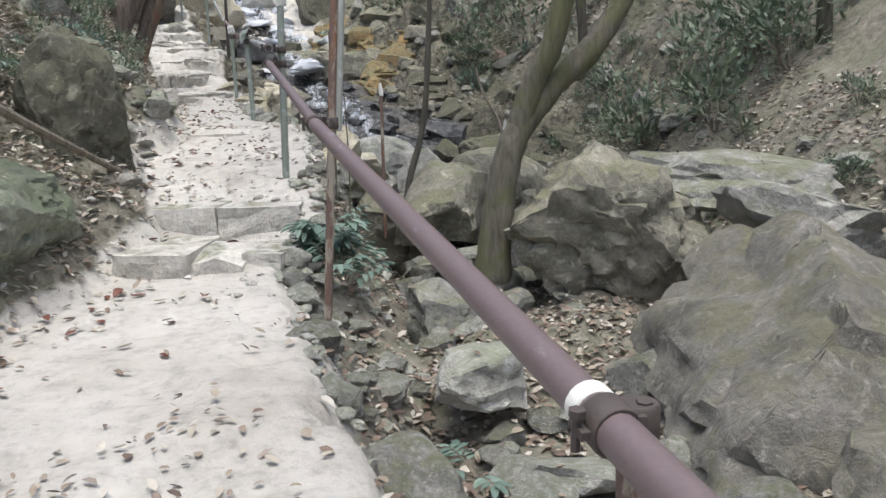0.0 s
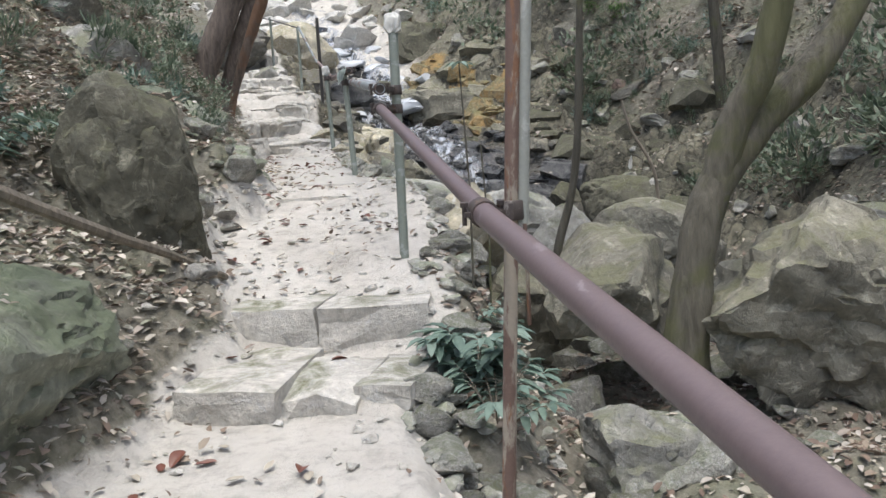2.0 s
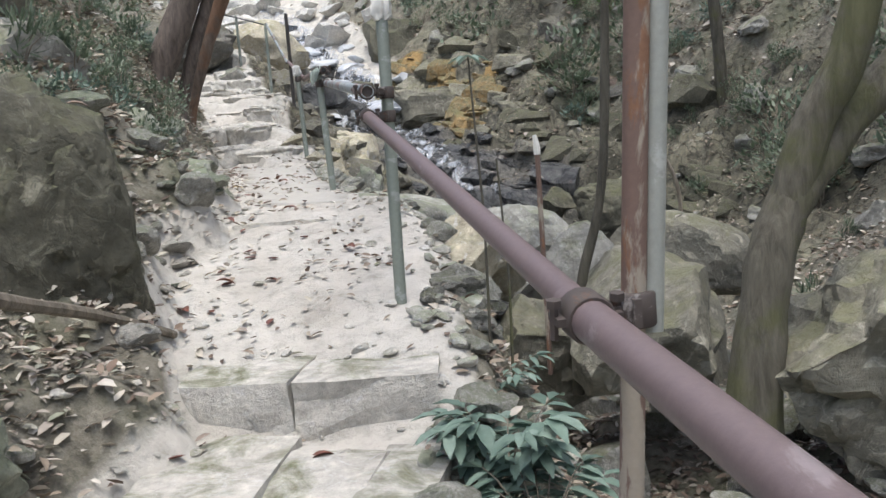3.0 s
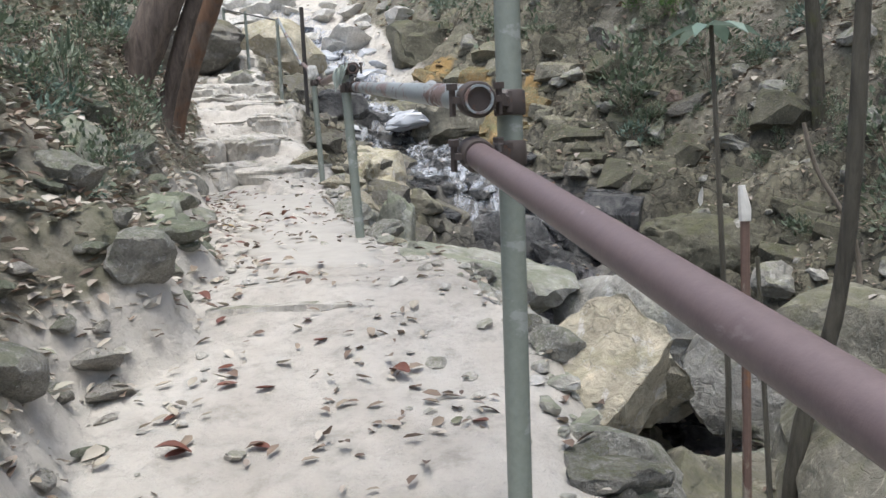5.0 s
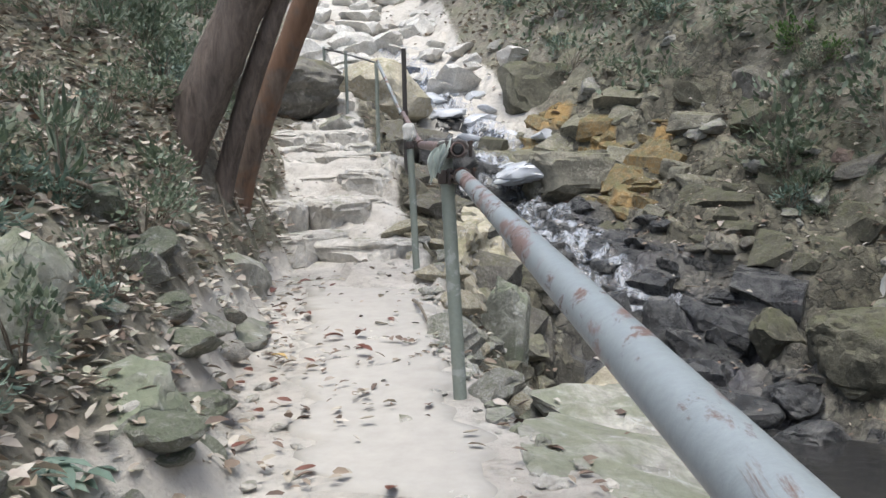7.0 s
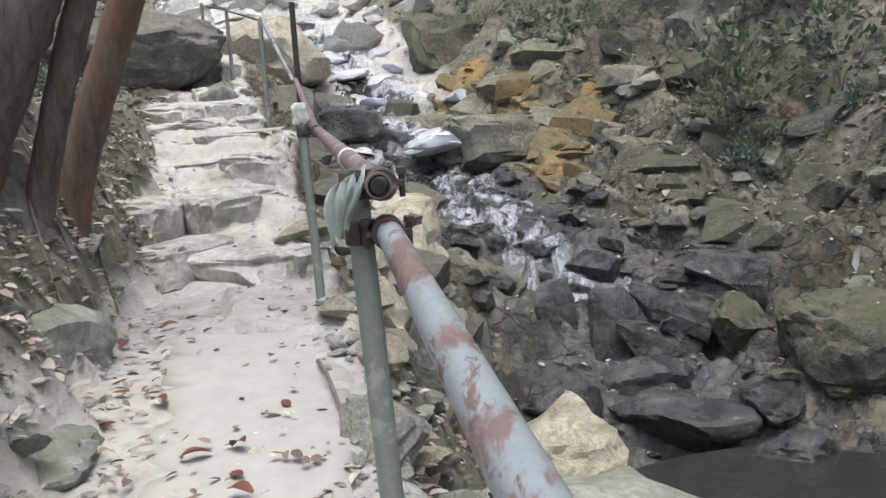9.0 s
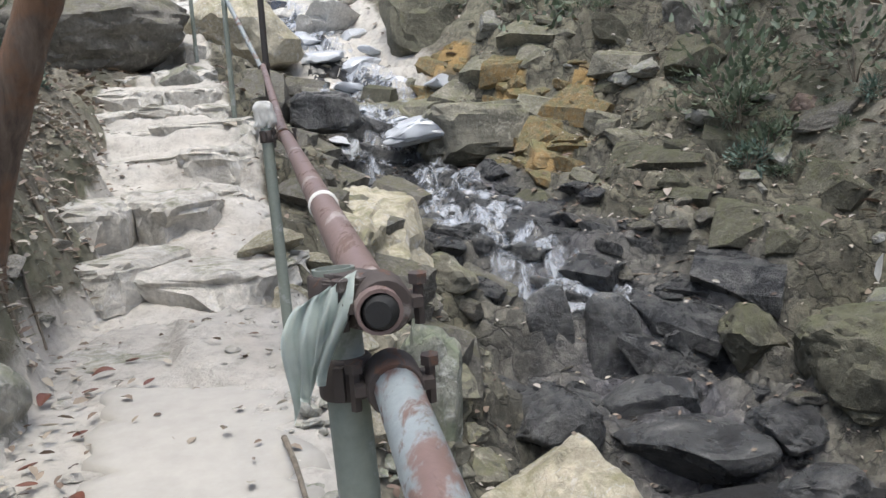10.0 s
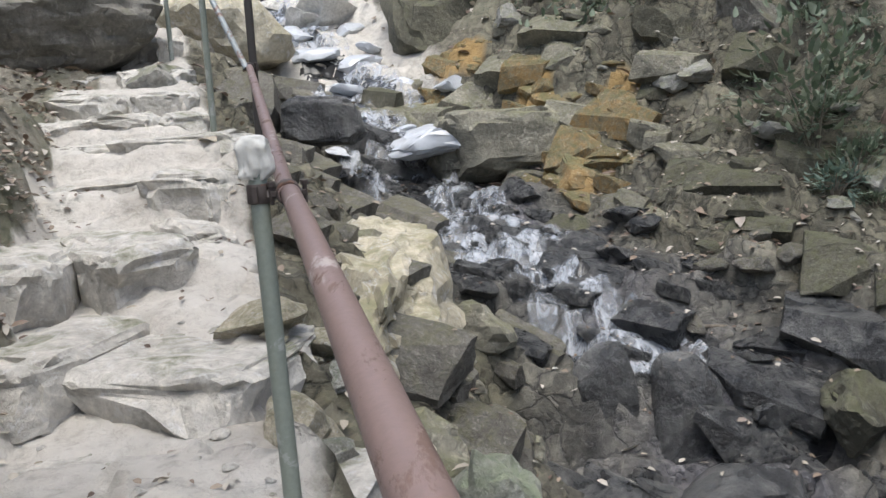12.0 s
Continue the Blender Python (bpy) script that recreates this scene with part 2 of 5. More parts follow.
def leaf_material(name, colours, rough=0.55, translucent=0.25):
    m, nt, b = start(name)
    g = nt.nodes.new("ShaderNodeNewGeometry")
    col = ramp(nt, g.outputs["Random Per Island"], [(i / max(1, len(colours) - 1), c) for i, c in enumerate(colours)])
    tc = coords(nt)
    col = mix(nt, 0.4, col, ramp(nt, noise_node(nt, tc, 30, 4, 0.6), [(0.3, (0.6, 0.6, 0.6)), (0.7, (1.2, 1.2, 1.2))]), "MULTIPLY")
    nt.links.new(col, b.inputs["Base Color"])
    b.inputs["Roughness"].default_value = rough
    if translucent:
        t = nt.nodes.new("ShaderNodeBsdfTranslucent")
        nt.links.new(col, t.inputs["Color"])
        ms = nt.nodes.new("ShaderNodeMixShader")
        ms.inputs[0].default_value = translucent
        nt.links.new(b.outputs[0], ms.inputs[1])
        nt.links.new(t.outputs[0], ms.inputs[2])
        nt.links.new(ms.outputs[0], nt.nodes["Material Output"].inputs["Surface"])
    return m


def plain_material(name, c, rough=0.8, metal=0.0, vary=0.25, scale=25.0):
    m, nt, b = start(name)
    n = noise_node(nt, coords(nt), scale, 6, 0.65)
    nt.links.new(mix(nt, n, tuple((1 - vary) * x for x in c), tuple((1 + vary) * x for x in c)), b.inputs["Base Color"])
    b.inputs["Roughness"].default_value, b.inputs["Metallic"].default_value = rough, metal
    bump(nt, b, n, 0.4, 0.006)
    return m


def water_material(name, tint):
    m, nt, b = start(name)
    n = noise_node(nt, coords(nt), 6, 5, 0.6, 0.6)
    b.inputs["Base Color"].default_value = (*tint, 1)
    b.inputs["Roughness"].default_value = 0.04
    b.inputs["IOR"].default_value = 1.33
    bump(nt, b, n, 0.35, 0.02)
    return m


def foam_material():
    """Broken white water and painted sky sheen: froth, gaps drawn out along the flow."""
    m, nt, b = start("white_water_sheen")
    v = coords(nt)
    mp = node(nt, "ShaderNodeMapping", Scale=(1.0, 0.45, 0.45))
    nt.links.new(v, mp.inputs["Vector"])
    n = noise_node(nt, mp.outputs[0], 7, 8, 0.7, 0.8)
    b.inputs["Base Color"].default_value = (0.52, 0.55, 0.6, 1)
    b.inputs["Roughness"].default_value = 0.4
    bump(nt, b, n, 0.8, 0.03)
    t = nt.nodes.new("ShaderNodeBsdfTransparent")
    ms = nt.nodes.new("ShaderNodeMixShader")
    nt.links.new(ramp(nt, n, [(0.42, 0.0), (0.68, 0.8)]), ms.inputs[0])
    nt.links.new(t.outputs[0], ms.inputs[1])
    nt.links.new(b.outputs[0], ms.inputs[2])
    nt.links.new(ms.outputs[0], nt.nodes["Material Output"].inputs["Surface"])
    return m


M_GROUND = ground_material()
M_ROCK = rock_material("stone_grey", (0.15, 0.147, 0.132), (0.4, 0.39, 0.355), (0.15, 0.155, 0.09), moss_amount=0.3)
M_MOSSY = rock_material("stone_mossy", (0.17, 0.18, 0.145), (0.46, 0.46, 0.4), (0.18, 0.205, 0.135), 0.5, cracks=0.12)
M_MOSSDARK = rock_material("stone_mossy_dark", (0.1, 0.112, 0.085), (0.26, 0.27, 0.215), (0.11, 0.132, 0.08), 0.5, cracks=0.08)
M_GREYBROWN = rock_material("stone_grey_brown", (0.085, 0.08, 0.068), (0.225, 0.212, 0.185), (0.12, 0.115, 0.07), 0.25, cracks=0.08)
M_BROWN = rock_material("stone_brown_green", (0.115, 0.11, 0.088), (0.34, 0.32, 0.255), (0.15, 0.148, 0.085), 0.3)
M_UMBER = rock_material("stone_umber", (0.052, 0.05, 0.036), (0.155, 0.147, 0.108), (0.09, 0.092, 0.048), 0.28, cracks=0.1)
M_REDSTONE = rock_material("stone_reddish", (0.2, 0.14, 0.11), (0.36, 0.27, 0.22), moss_amount=0.0, cracks=0.2)
M_PALE = rock_material("stone_pale", (0.4, 0.38, 0.34), (0.62, 0.595, 0.545), moss_amount=0.0, cracks=0.05)
# Lighter copy of stone_pale: daylight missing on the upper stones, put into colour.
M_PALELIT = rock_material("stone_pale_lit", (0.5, 0.485, 0.45), (0.76, 0.74, 0.7), moss_amount=0.0, cracks=0.05)
M_EDGE = rock_material("stone_edging", (0.25, 0.248, 0.22), (0.5, 0.485, 0.435), (0.2, 0.215, 0.15), 0.3, cracks=0.08)
M_CREAM = rock_material("stone_cream", (0.34, 0.305, 0.225), (0.6, 0.55, 0.43), (0.22, 0.21, 0.12), 0.15)
M_ORANGE = rock_material("stone_iron_stained", (0.13, 0.115, 0.07), (0.34, 0.28, 0.17), (0.13, 0.13, 0.06), 0.3, stain=(0.38, 0.24, 0.09), scale=1.6)
M_WET = wet_rock_material("stone_wet")
M_RAIL = pipe_material("pipe_maroon", (0.13, 0.097, 0.098), (0.11, 0.07, 0.055), (0.2, 0.165, 0.17), 0.14, 0.12, 0.5)
M_RAILGREY = pipe_material("pipe_grey_rusty", (0.235, 0.265, 0.275), (0.15, 0.1, 0.085), (0.18, 0.12, 0.105), 0.5, 0.45, 0.45)
M_RAILRED = pipe_material("pipe_red_brown", (0.185, 0.13, 0.118), (0.14, 0.09, 0.072), (0.36, 0.31, 0.29), 0.4, 0.2, 0.5)
M_POST = pipe_material("pipe_grey_green", (0.2, 0.225, 0.195), (0.16, 0.12, 0.08), (0.3, 0.32, 0.3), 0.12, 0.3, 0.55)
M_POSTRUST = pipe_material("pipe_rusted", (0.14, 0.09, 0.072), (0.19, 0.1, 0.06), (0.3, 0.26, 0.21), 0.5, 0.5, 0.75)
M_ZINC = pipe_material("pipe_zinc", (0.27, 0.28, 0.255), (0.15, 0.11, 0.08), (0.36, 0.37, 0.35), 0.12, 0.3, 0.5)
M_POSTDARK = pipe_material("pipe_dark", (0.05, 0.045, 0.042), (0.09, 0.05, 0.035), (0.12, 0.1, 0.1), 0.3, 0.1, 0.6)
M_CLAMP = pipe_material("clamp_rusty", (0.06, 0.047, 0.042), (0.115, 0.062, 0.042), (0.2, 0.18, 0.17), 0.4, 0.2, 0.7)
M_BLACK = plain_material("black_inside", (0.012, 0.012, 0.012), 0.7)
M_SLAB = plain_material("trodden_cement", (0.37, 0.353, 0.322), 0.92, vary=0.2, scale=9)
M_RAG = plain_material("pale_rag", (0.62, 0.61, 0.57), 0.95, vary=0.2, scale=40)
M_CLOTH = plain_material("grey_green_cloth", (0.5, 0.56, 0.53), 0.95, vary=0.3, scale=18)
M_BARK = bark_material("bark_mossy", (0.05, 0.045, 0.033), (0.17, 0.155, 0.12), 0.6)
M_BARKRED = bark_material("bark_reddish", (0.08, 0.06, 0.05), (0.24, 0.185, 0.15), red=(0.3, 0.17, 0.105))
M_BARKBROWN = bark_material("bark_brown", (0.055, 0.043, 0.036), (0.2, 0.16, 0.135))
M_BARKDARK = bark_material("bark_dark", (0.035, 0.032, 0.025), (0.12, 0.11, 0.085), 0.3)
M_TWIG = bark_material("twig", (0.1, 0.085, 0.065), (0.28, 0.24, 0.19))
M_LEAF = leaf_material("leaves_green", [(0.07, 0.095, 0.065), (0.105, 0.145, 0.095), (0.145, 0.185, 0.12), (0.23, 0.26, 0.19)])
M_LEAFBRIGHT = leaf_material("leaves_bright", [(0.07, 0.14, 0.04), (0.11, 0.2, 0.06), (0.16, 0.24, 0.08)])
M_LEAFBLUE = leaf_material("leaves_blue_green", [(0.1, 0.15, 0.12), (0.15, 0.22, 0.175), (0.23, 0.3, 0.25)])
M_LITTER = leaf_material("leaf_litter", [(0.09, 0.062, 0.048), (0.17, 0.12, 0.09), (0.26, 0.205, 0.155), (0.38, 0.34, 0.275), (0.54, 0.5, 0.44), (0.15, 0.1, 0.075), (0.3, 0.25, 0.19)], 0.7, 0.1)
M_LITTERPALE = leaf_material("leaf_litter_pale", [(0.3, 0.25, 0.21), (0.42, 0.37, 0.31), (0.5, 0.46, 0.4), (0.24, 0.19, 0.155), (0.44, 0.41, 0.35), (0.3, 0.31, 0.23)], 0.75, 0.1)
M_REDLEAF = leaf_material("fallen_leaf_red", [(0.13, 0.045, 0.03), (0.17, 0.07, 0.045)], 0.45, 0.1)
M_YELLOWLEAF = leaf_material("fallen_leaf_yellow", [(0.5, 0.36, 0.14), (0.55, 0.4, 0.17)], 0.5, 0.2)
M_WATER = water_material("water_dark", (0.03, 0.03, 0.03))
M_FOAM = foam_material()
# Sky sheen and thin water on wet rock, put into the colour.
M_VEIL = plain_material("wet_rock_sky_sheen", (0.48, 0.5, 0.53), 0.25, vary=0.25, scale=7)

# ---- the lie of the land ----
PATH_Y = [-8, 0, 2.7, 3.7, 5, 5.85, 6.7, 7.8, 8.6, 9.8, 11, 12, 13.5, 14.4, 15.7, 16.5, 18, 19.5, 21.7, 23, 30, 45]
PATH_L = [-1.9, -2.2, -2.4, -2.4, -2.3, -2.2, -2.3, -2.7, -2.75, -3.05, -3.5, -3.8, -4.38, -4.7, -5.1, -5.5, -5.95, -6.8, -7.3, -7.9, -10.6, -16]
PATH_R = [0.9, 0.35, -0.27, -0.57, -0.98, -1.2, -1.2, -1.4, -1.35, -1.75, -2.35, -2.75, -3.15, -3.44, -3.9, -4.15, -4.62, -5.3, -6.2, -6.75, -9.2, -14]
LEVEL_Y = [-8, 0, 2.6, 5.8, 5.9, 6.62, 6.7, 7.7, 9.33, 10.95, 14, 15.4, 15.55, 16.5, 16.65, 17.5, 17.65, 18.4, 18.55, 19.4, 19.55, 20.4, 20.55, 21.6, 21.75, 23, 30, 45, 70]
LEVEL_Z = [-0.25, 0.03, 0.15, 0.34, 0.42, 0.47, 0.62, 0.93, 1.26, 1.37, 1.64, 1.72, 1.9, 2.0, 2.2, 2.3, 2.5, 2.6, 2.78, 2.86, 3.05, 3.12, 3.33, 3.45, 3.68, 3.9, 6.2, 12, 22]
BED_Y = [-8, 0, 3, 6, 8, 10, 12, 15.5, 16.7, 17.0, 18.05, 18.25, 18.95, 19.15, 21.0, 22.5, 22.8, 24.4, 30, 45, 70]
BED_Z = [-0.9, -0.6, -0.4, -0.42, -0.4, -0.5, -0.7, -0.7, -0.4, 0.0, 0.15, 0.72, 1.08, 1.45, 1.82, 2.3, 2.72, 3.5, 6.0, 12, 22]
BED_X = [1.6, 1.1, 0.8, 0.4, 0.2, 0.0, -0.35, -0.6, -0.7, -0.75, -1.1, -1.2, -1.85, -1.95, -2.85, -3.75, -3.85, -4.6, -7.5, -12, -20]
BED_W = [0.5, 0.5, 0.5, 0.5, 0.45, 0.5, 0.9, 1.1, 0.95, 0.85, 0.85, 0.8, 0.75, 0.7, 0.75, 0.9, 0.9, 0.9, 1.2, 1.5, 2]
BANK_Y = [-8, 0, 3, 6, 8, 10, 12, 14.5, 16.8, 18, 19.8, 70]
BANK_GAP = [2.2, 2.2, 2.3, 2.1, 2.0, 1.3, 0.8, 0.3, 0.0, 0.0, 0.0, 0.0]
RISE_Y = [15, 17, 18.2, 18.7, 19.3, 20.1, 21.4, 22, 24]
RISE = [0.62, 0.68, 0.55, 0.36, 0.16, 0.25, 0.48, 0.62, 0.62]
FOOT_Y = [4, 8, 9, 11, 13, 14.5, 16, 19, 21, 26]
FOOT = [0.85, 0.9, 1.2, 1.3, 2.2, 2.2, 1.5, 1.0, 0.2, 0.2]
STAINS = ((-2.95, 24.2, 0.45), (-1.6, 21.3, 0.45), (-2.0, 22.9, 0.3), (-1.0, 22.2, 0.35))


def blocks(x, y, scale, seed, tilt=0.5):
    """Fractured rock: each cell of a broken pattern has a height and a tilt of its own."""
    wx = x / scale + 0.25 * fbm(flat3(x / scale, y / scale), seed + 40, 2)
    wy = y / scale + 0.25 * fbm(flat3(x / scale + 9, y / scale), seed + 41, 2)
    ix, iy = np.floor(wx).astype(np.int64), np.floor(wy).astype(np.int64)
    best, out = np.full(x.shape, 9.0), np.zeros(x.shape)
    zero = np.zeros(x.shape, np.int64)
    for dx in (-1, 0, 1):
        for dy in (-1, 0, 1):
            cx, cy = ix + dx, iy + dy
            px, py = cx + hash01(cx, cy, zero, seed), cy + hash01(cx, cy, zero + 1, seed)
            d = (wx - px) ** 2 + (wy - py) ** 2
            h = hash01(cx, cy, zero + 2, seed) * 2 - 1 + tilt * ((hash01(cx, cy, zero + 3, seed) - 0.5) * (wx - px) + (hash01(cx, cy, zero + 4, seed) - 0.5) * (wy - py)) * 2
            out = np.where(d < best, h, out)
            best = np.minimum(best, d)
    return out


def lay(x, y):
    """Height of the land and its sand and wet masks at plan points."""
    x, y = np.asarray(x, float).ravel(), np.asarray(y, float).ravel()
    wob = 0.16 * fbm(flat3(x * 1.7, y * 1.7), 3, 3)
    left, right = np.interp(y, PATH_Y, PATH_L) + wob, np.interp(y, PATH_Y, PATH_R) + 0.7 * wob
    level, bz = np.interp(y, LEVEL_Y, LEVEL_Z), np.interp(y, BED_Y, BED_Z)
    bx, bw = np.interp(y, BED_Y, BED_X), np.interp(y, BED_Y, BED_W)
    dl = np.maximum(left - x, 0)
    foot = 0.12 * np.minimum(dl / 0.2, 1) + np.interp(y, FOOT_Y, FOOT) * np.minimum(dl, 0.55)
    zl = level + foot + np.interp(y, [19, 21, 25, 27], [0.75, 0.3, 0.3, 0.75]) * np.clip(dl - 0.55, 0, 1.7) + 0.5 * np.clip(dl - 2.25, 0, 6.75) + 0.35 * np.maximum(dl - 9, 0)
    dr = np.clip((x - right) / np.maximum(bx - bw - right, 0.2), 0, 1)
    s = dr * dr * (3 - 2 * dr)
    side = level * (1 - s) + bz * s - 0.24 * np.clip((x - right) / 0.22, 0, 1) * (1 - s) * np.clip((7.0 - y) / 1.5, 0, 1)
    db = np.maximum(x - bx - bw - np.interp(y, BANK_Y, BANK_GAP), 0)
    bank = bz + np.interp(y, RISE_Y, RISE) * np.minimum(db, 2.6) + 0.85 * np.clip(db - 2.6, 0, 9.4) + 0.4 * np.maximum(db - 12, 0)
    z = np.where(x < left, zl, np.where(x < right, level, np.where(db > 0, bank, side)))
    sand = np.clip(1 - dl / np.interp(y, [5.8, 7.2, 11.5, 12.6], [0.15, 0.42, 0.45, 0.15]), 0, 1) * np.clip(1 - np.maximum(x - right, 0) / 0.35, 0, 1)
    up = np.clip((y - 11.5) / 1.5, 0, 1)
    wet = up * np.clip(1.2 - np.abs(x - bx - 0.25) / (bw + 0.5) + 0.35 * fbm(flat3(x * 1.3, y * 1.3), 9, 3), 0, 1)
    upper = np.clip((y - 22.5) / 2, 0, 1) * np.clip((x - left + 0.6) / 0.6, 0, 1) * np.clip((bx + bw + 0.9 - x) / 0.6, 0, 1)
    rock = np.clip((y - 12.5) / 1.5, 0, 1) * np.clip((x - right + 0.15) / 0.3, 0, 1) * np.clip((3.7 + 0.8 * fbm(flat3(x * 0.7, y * 0.7), 12, 2) - db) / 0.6, 0, 1) * np.clip((26 - y) / 2, 0, 1)
    climb = np.clip((y - 12.6) / 1.5, 0, 1) * sand
    u, v = 0.85 * x - 0.53 * y, 0.53 * x + 0.85 * y
    z = z + (0.75 * rock * (1 - 0.35 * wet) + 0.28 * climb + 0.6 * upper * (1 - rock)) * (0.2 * blocks(u * 0.5, v, 0.75, 50) + 0.1 * blocks(u * 0.6, v * 1.2, 0.33, 51) + 0.05 * blocks(u * 0.7, v, 0.15, 52))
    q = (z + 0.12 * u + 0.1 * fbm(flat3(x * 0.9, y * 0.9), 14, 3)) / 0.2
    ledge = (np.floor(q) + np.clip((q - np.floor(q) - 0.72) / 0.28, 0, 1) - q) * 0.2
    z = z + 0.8 * rock * ledge
    iron = sum(np.exp(-(((x - sx) ** 2 + (y - sy) ** 2) / (r * r))) for sx, sy, r in STAINS)
    sand = np.maximum(sand, 0.85 * upper)
    wet = wet * (1 - 0.8 * np.clip(iron, 0, 1)) * np.clip((24.0 - y) / 2, 0, 1)
    rough = 1 - 0.86 * sand
    z = z + rough * (0.16 * fbm(flat3(x * 0.9, y * 0.9), 1, 3) + 0.075 * fbm(flat3(x * 4, y * 4), 2, 4)) + 0.016 * sand * fbm(flat3(x * 3, y * 3), 4, 4)
    return z, sand, wet, rock, np.clip(iron, 0, 1)


GRID = {}


def spread(x, y):
    """The five layers of the land read from the built sheet, for many plan points at once."""
    xs, ys = GRID["xs"], GRID["ys"]
    x, y = np.clip(np.asarray(x, float).ravel(), xs[0], xs[-1] - 1e-6), np.clip(np.asarray(y, float).ravel(), ys[0], ys[-1] - 1e-6)
    i, j = np.searchsorted(xs, x, "right") - 1, np.searchsorted(ys, y, "right") - 1
    u, v = (x - xs[i]) / (xs[i + 1] - xs[i]), (y - ys[j]) / (ys[j + 1] - ys[j])
    return [a[j, i] * (1 - u) * (1 - v) + a[j, i + 1] * u * (1 - v) + a[j + 1, i] * (1 - u) * v + a[j + 1, i + 1] * u * v for a in GRID["layers"]]


def height(x, y):
    return float(spread([x], [y])[0][0])


def axis(segments):
    out = []
    for a, b, step in segments:
        out += list(np.arange(a, b, step))
    return np.array(out + [segments[-1][1]])


def build_ground():
    xs = axis([(-60, -16, 2.2), (-16, -7, 0.3), (-7, 2.6, 0.055), (2.6, 8, 0.15), (8, 50, 2.0)])
    ys = axis([(-25, -2, 1.5), (-2, 14, 0.07), (14, 22, 0.05), (22, 27, 0.09), (27, 40, 0.4), (40, 95, 2.5)])
    X, Y = np.meshgrid(xs, ys)
    z, sand, wet, rock, iron = lay(X, Y)
    GRID.update(xs=xs, ys=ys, layers=[a.reshape(X.shape) for a in (z, sand, wet, rock, iron)])
    verts = np.stack([X.ravel(), Y.ravel(), z], 1)
    nx, ny = len(xs), len(ys)
    i = (np.arange(ny - 1)[:, None] * nx + np.arange(nx - 1)[None, :]).ravel()
    faces = np.stack([i, i + 1, i + nx + 1, i + nx], 1)
    me = bpy.data.meshes.new("ground")
    me.vertices.add(len(verts))
    me.vertices.foreach_set("co", verts.ravel())
    me.loops.add(faces.size)
    me.loops.foreach_set("vertex_index", faces.ravel())
    me.polygons.add(len(faces))
    me.polygons.foreach_set("loop_start", np.arange(0, faces.size, 4))
    me.polygons.foreach_set("use_smooth", np.ones(len(faces), bool))
    for name, values in (("sand", sand), ("wet", wet), ("rock", rock), ("iron", iron)):
        me.attributes.new(name, "FLOAT", "POINT").data.foreach_set("value", values)
    me.update(calc_edges=True)
    me.materials.append(M_GROUND)
    tagged(new("ground", me), "sandy trodden hill path between leaf-strewn slopes and stream bed", "ground", kind="structure")


build_ground()


# ---- stones ----
def rock_mesh(name, seed, size, material, cuts=10, sub=3, rough=0.06, depth=(0.5, 0.85), flat=None, boxy=0):
    """An angular weathered stone: a ball cut by planes, then roughened. flat: height of a level top, -1..1."""
    rnd = np.random.default_rng(seed)
    bm = bmesh.new()
    bmesh.ops.create_icosphere(bm, subdivisions=sub, radius=1)
    v = np.array([q.co for q in bm.verts])
    v *= 1.12
    for _ in range(cuts):
        n = rnd.normal(size=3)
        n /= np.linalg.norm(n)
        d = v @ n - rnd.uniform(*depth)
        v -= np.outer(np.maximum(d, 0) * 0.97, n)
    if flat is not None:
        v[:, 2] = np.minimum(v[:, 2], flat + 0.1 * (v[:, 2] - flat))
    if boxy:
        v = np.sign(v) * np.abs(v) ** boxy
    nrm = v / np.maximum(np.linalg.norm(v, axis=1, keepdims=True), 1e-6)
    v = v + nrm * (rough * 1.6 * fbm(v * 1.6, seed, 3) + rough * 0.9 * fbm(v * 5, seed + 5, 3) - rough * 1.1 * np.exp(-(vnoise(v * 1.9 + 5.0, seed + 9) / 0.07) ** 2) - rough * 0.5 * np.exp(-(vnoise(v * 4.3, seed + 11) / 0.09) ** 2))[:, None]
    v = v * np.array(size)
    for q, c in zip(bm.verts, v):
        q.co = c
    bm.normal_update()
    for f in bm.faces:
        f.smooth = True
    for e in bm.edges:
        if len(e.link_faces) == 2:
            e.smooth = e.calc_face_angle(0) < 0.5
    return from_bm(name, bm, material)


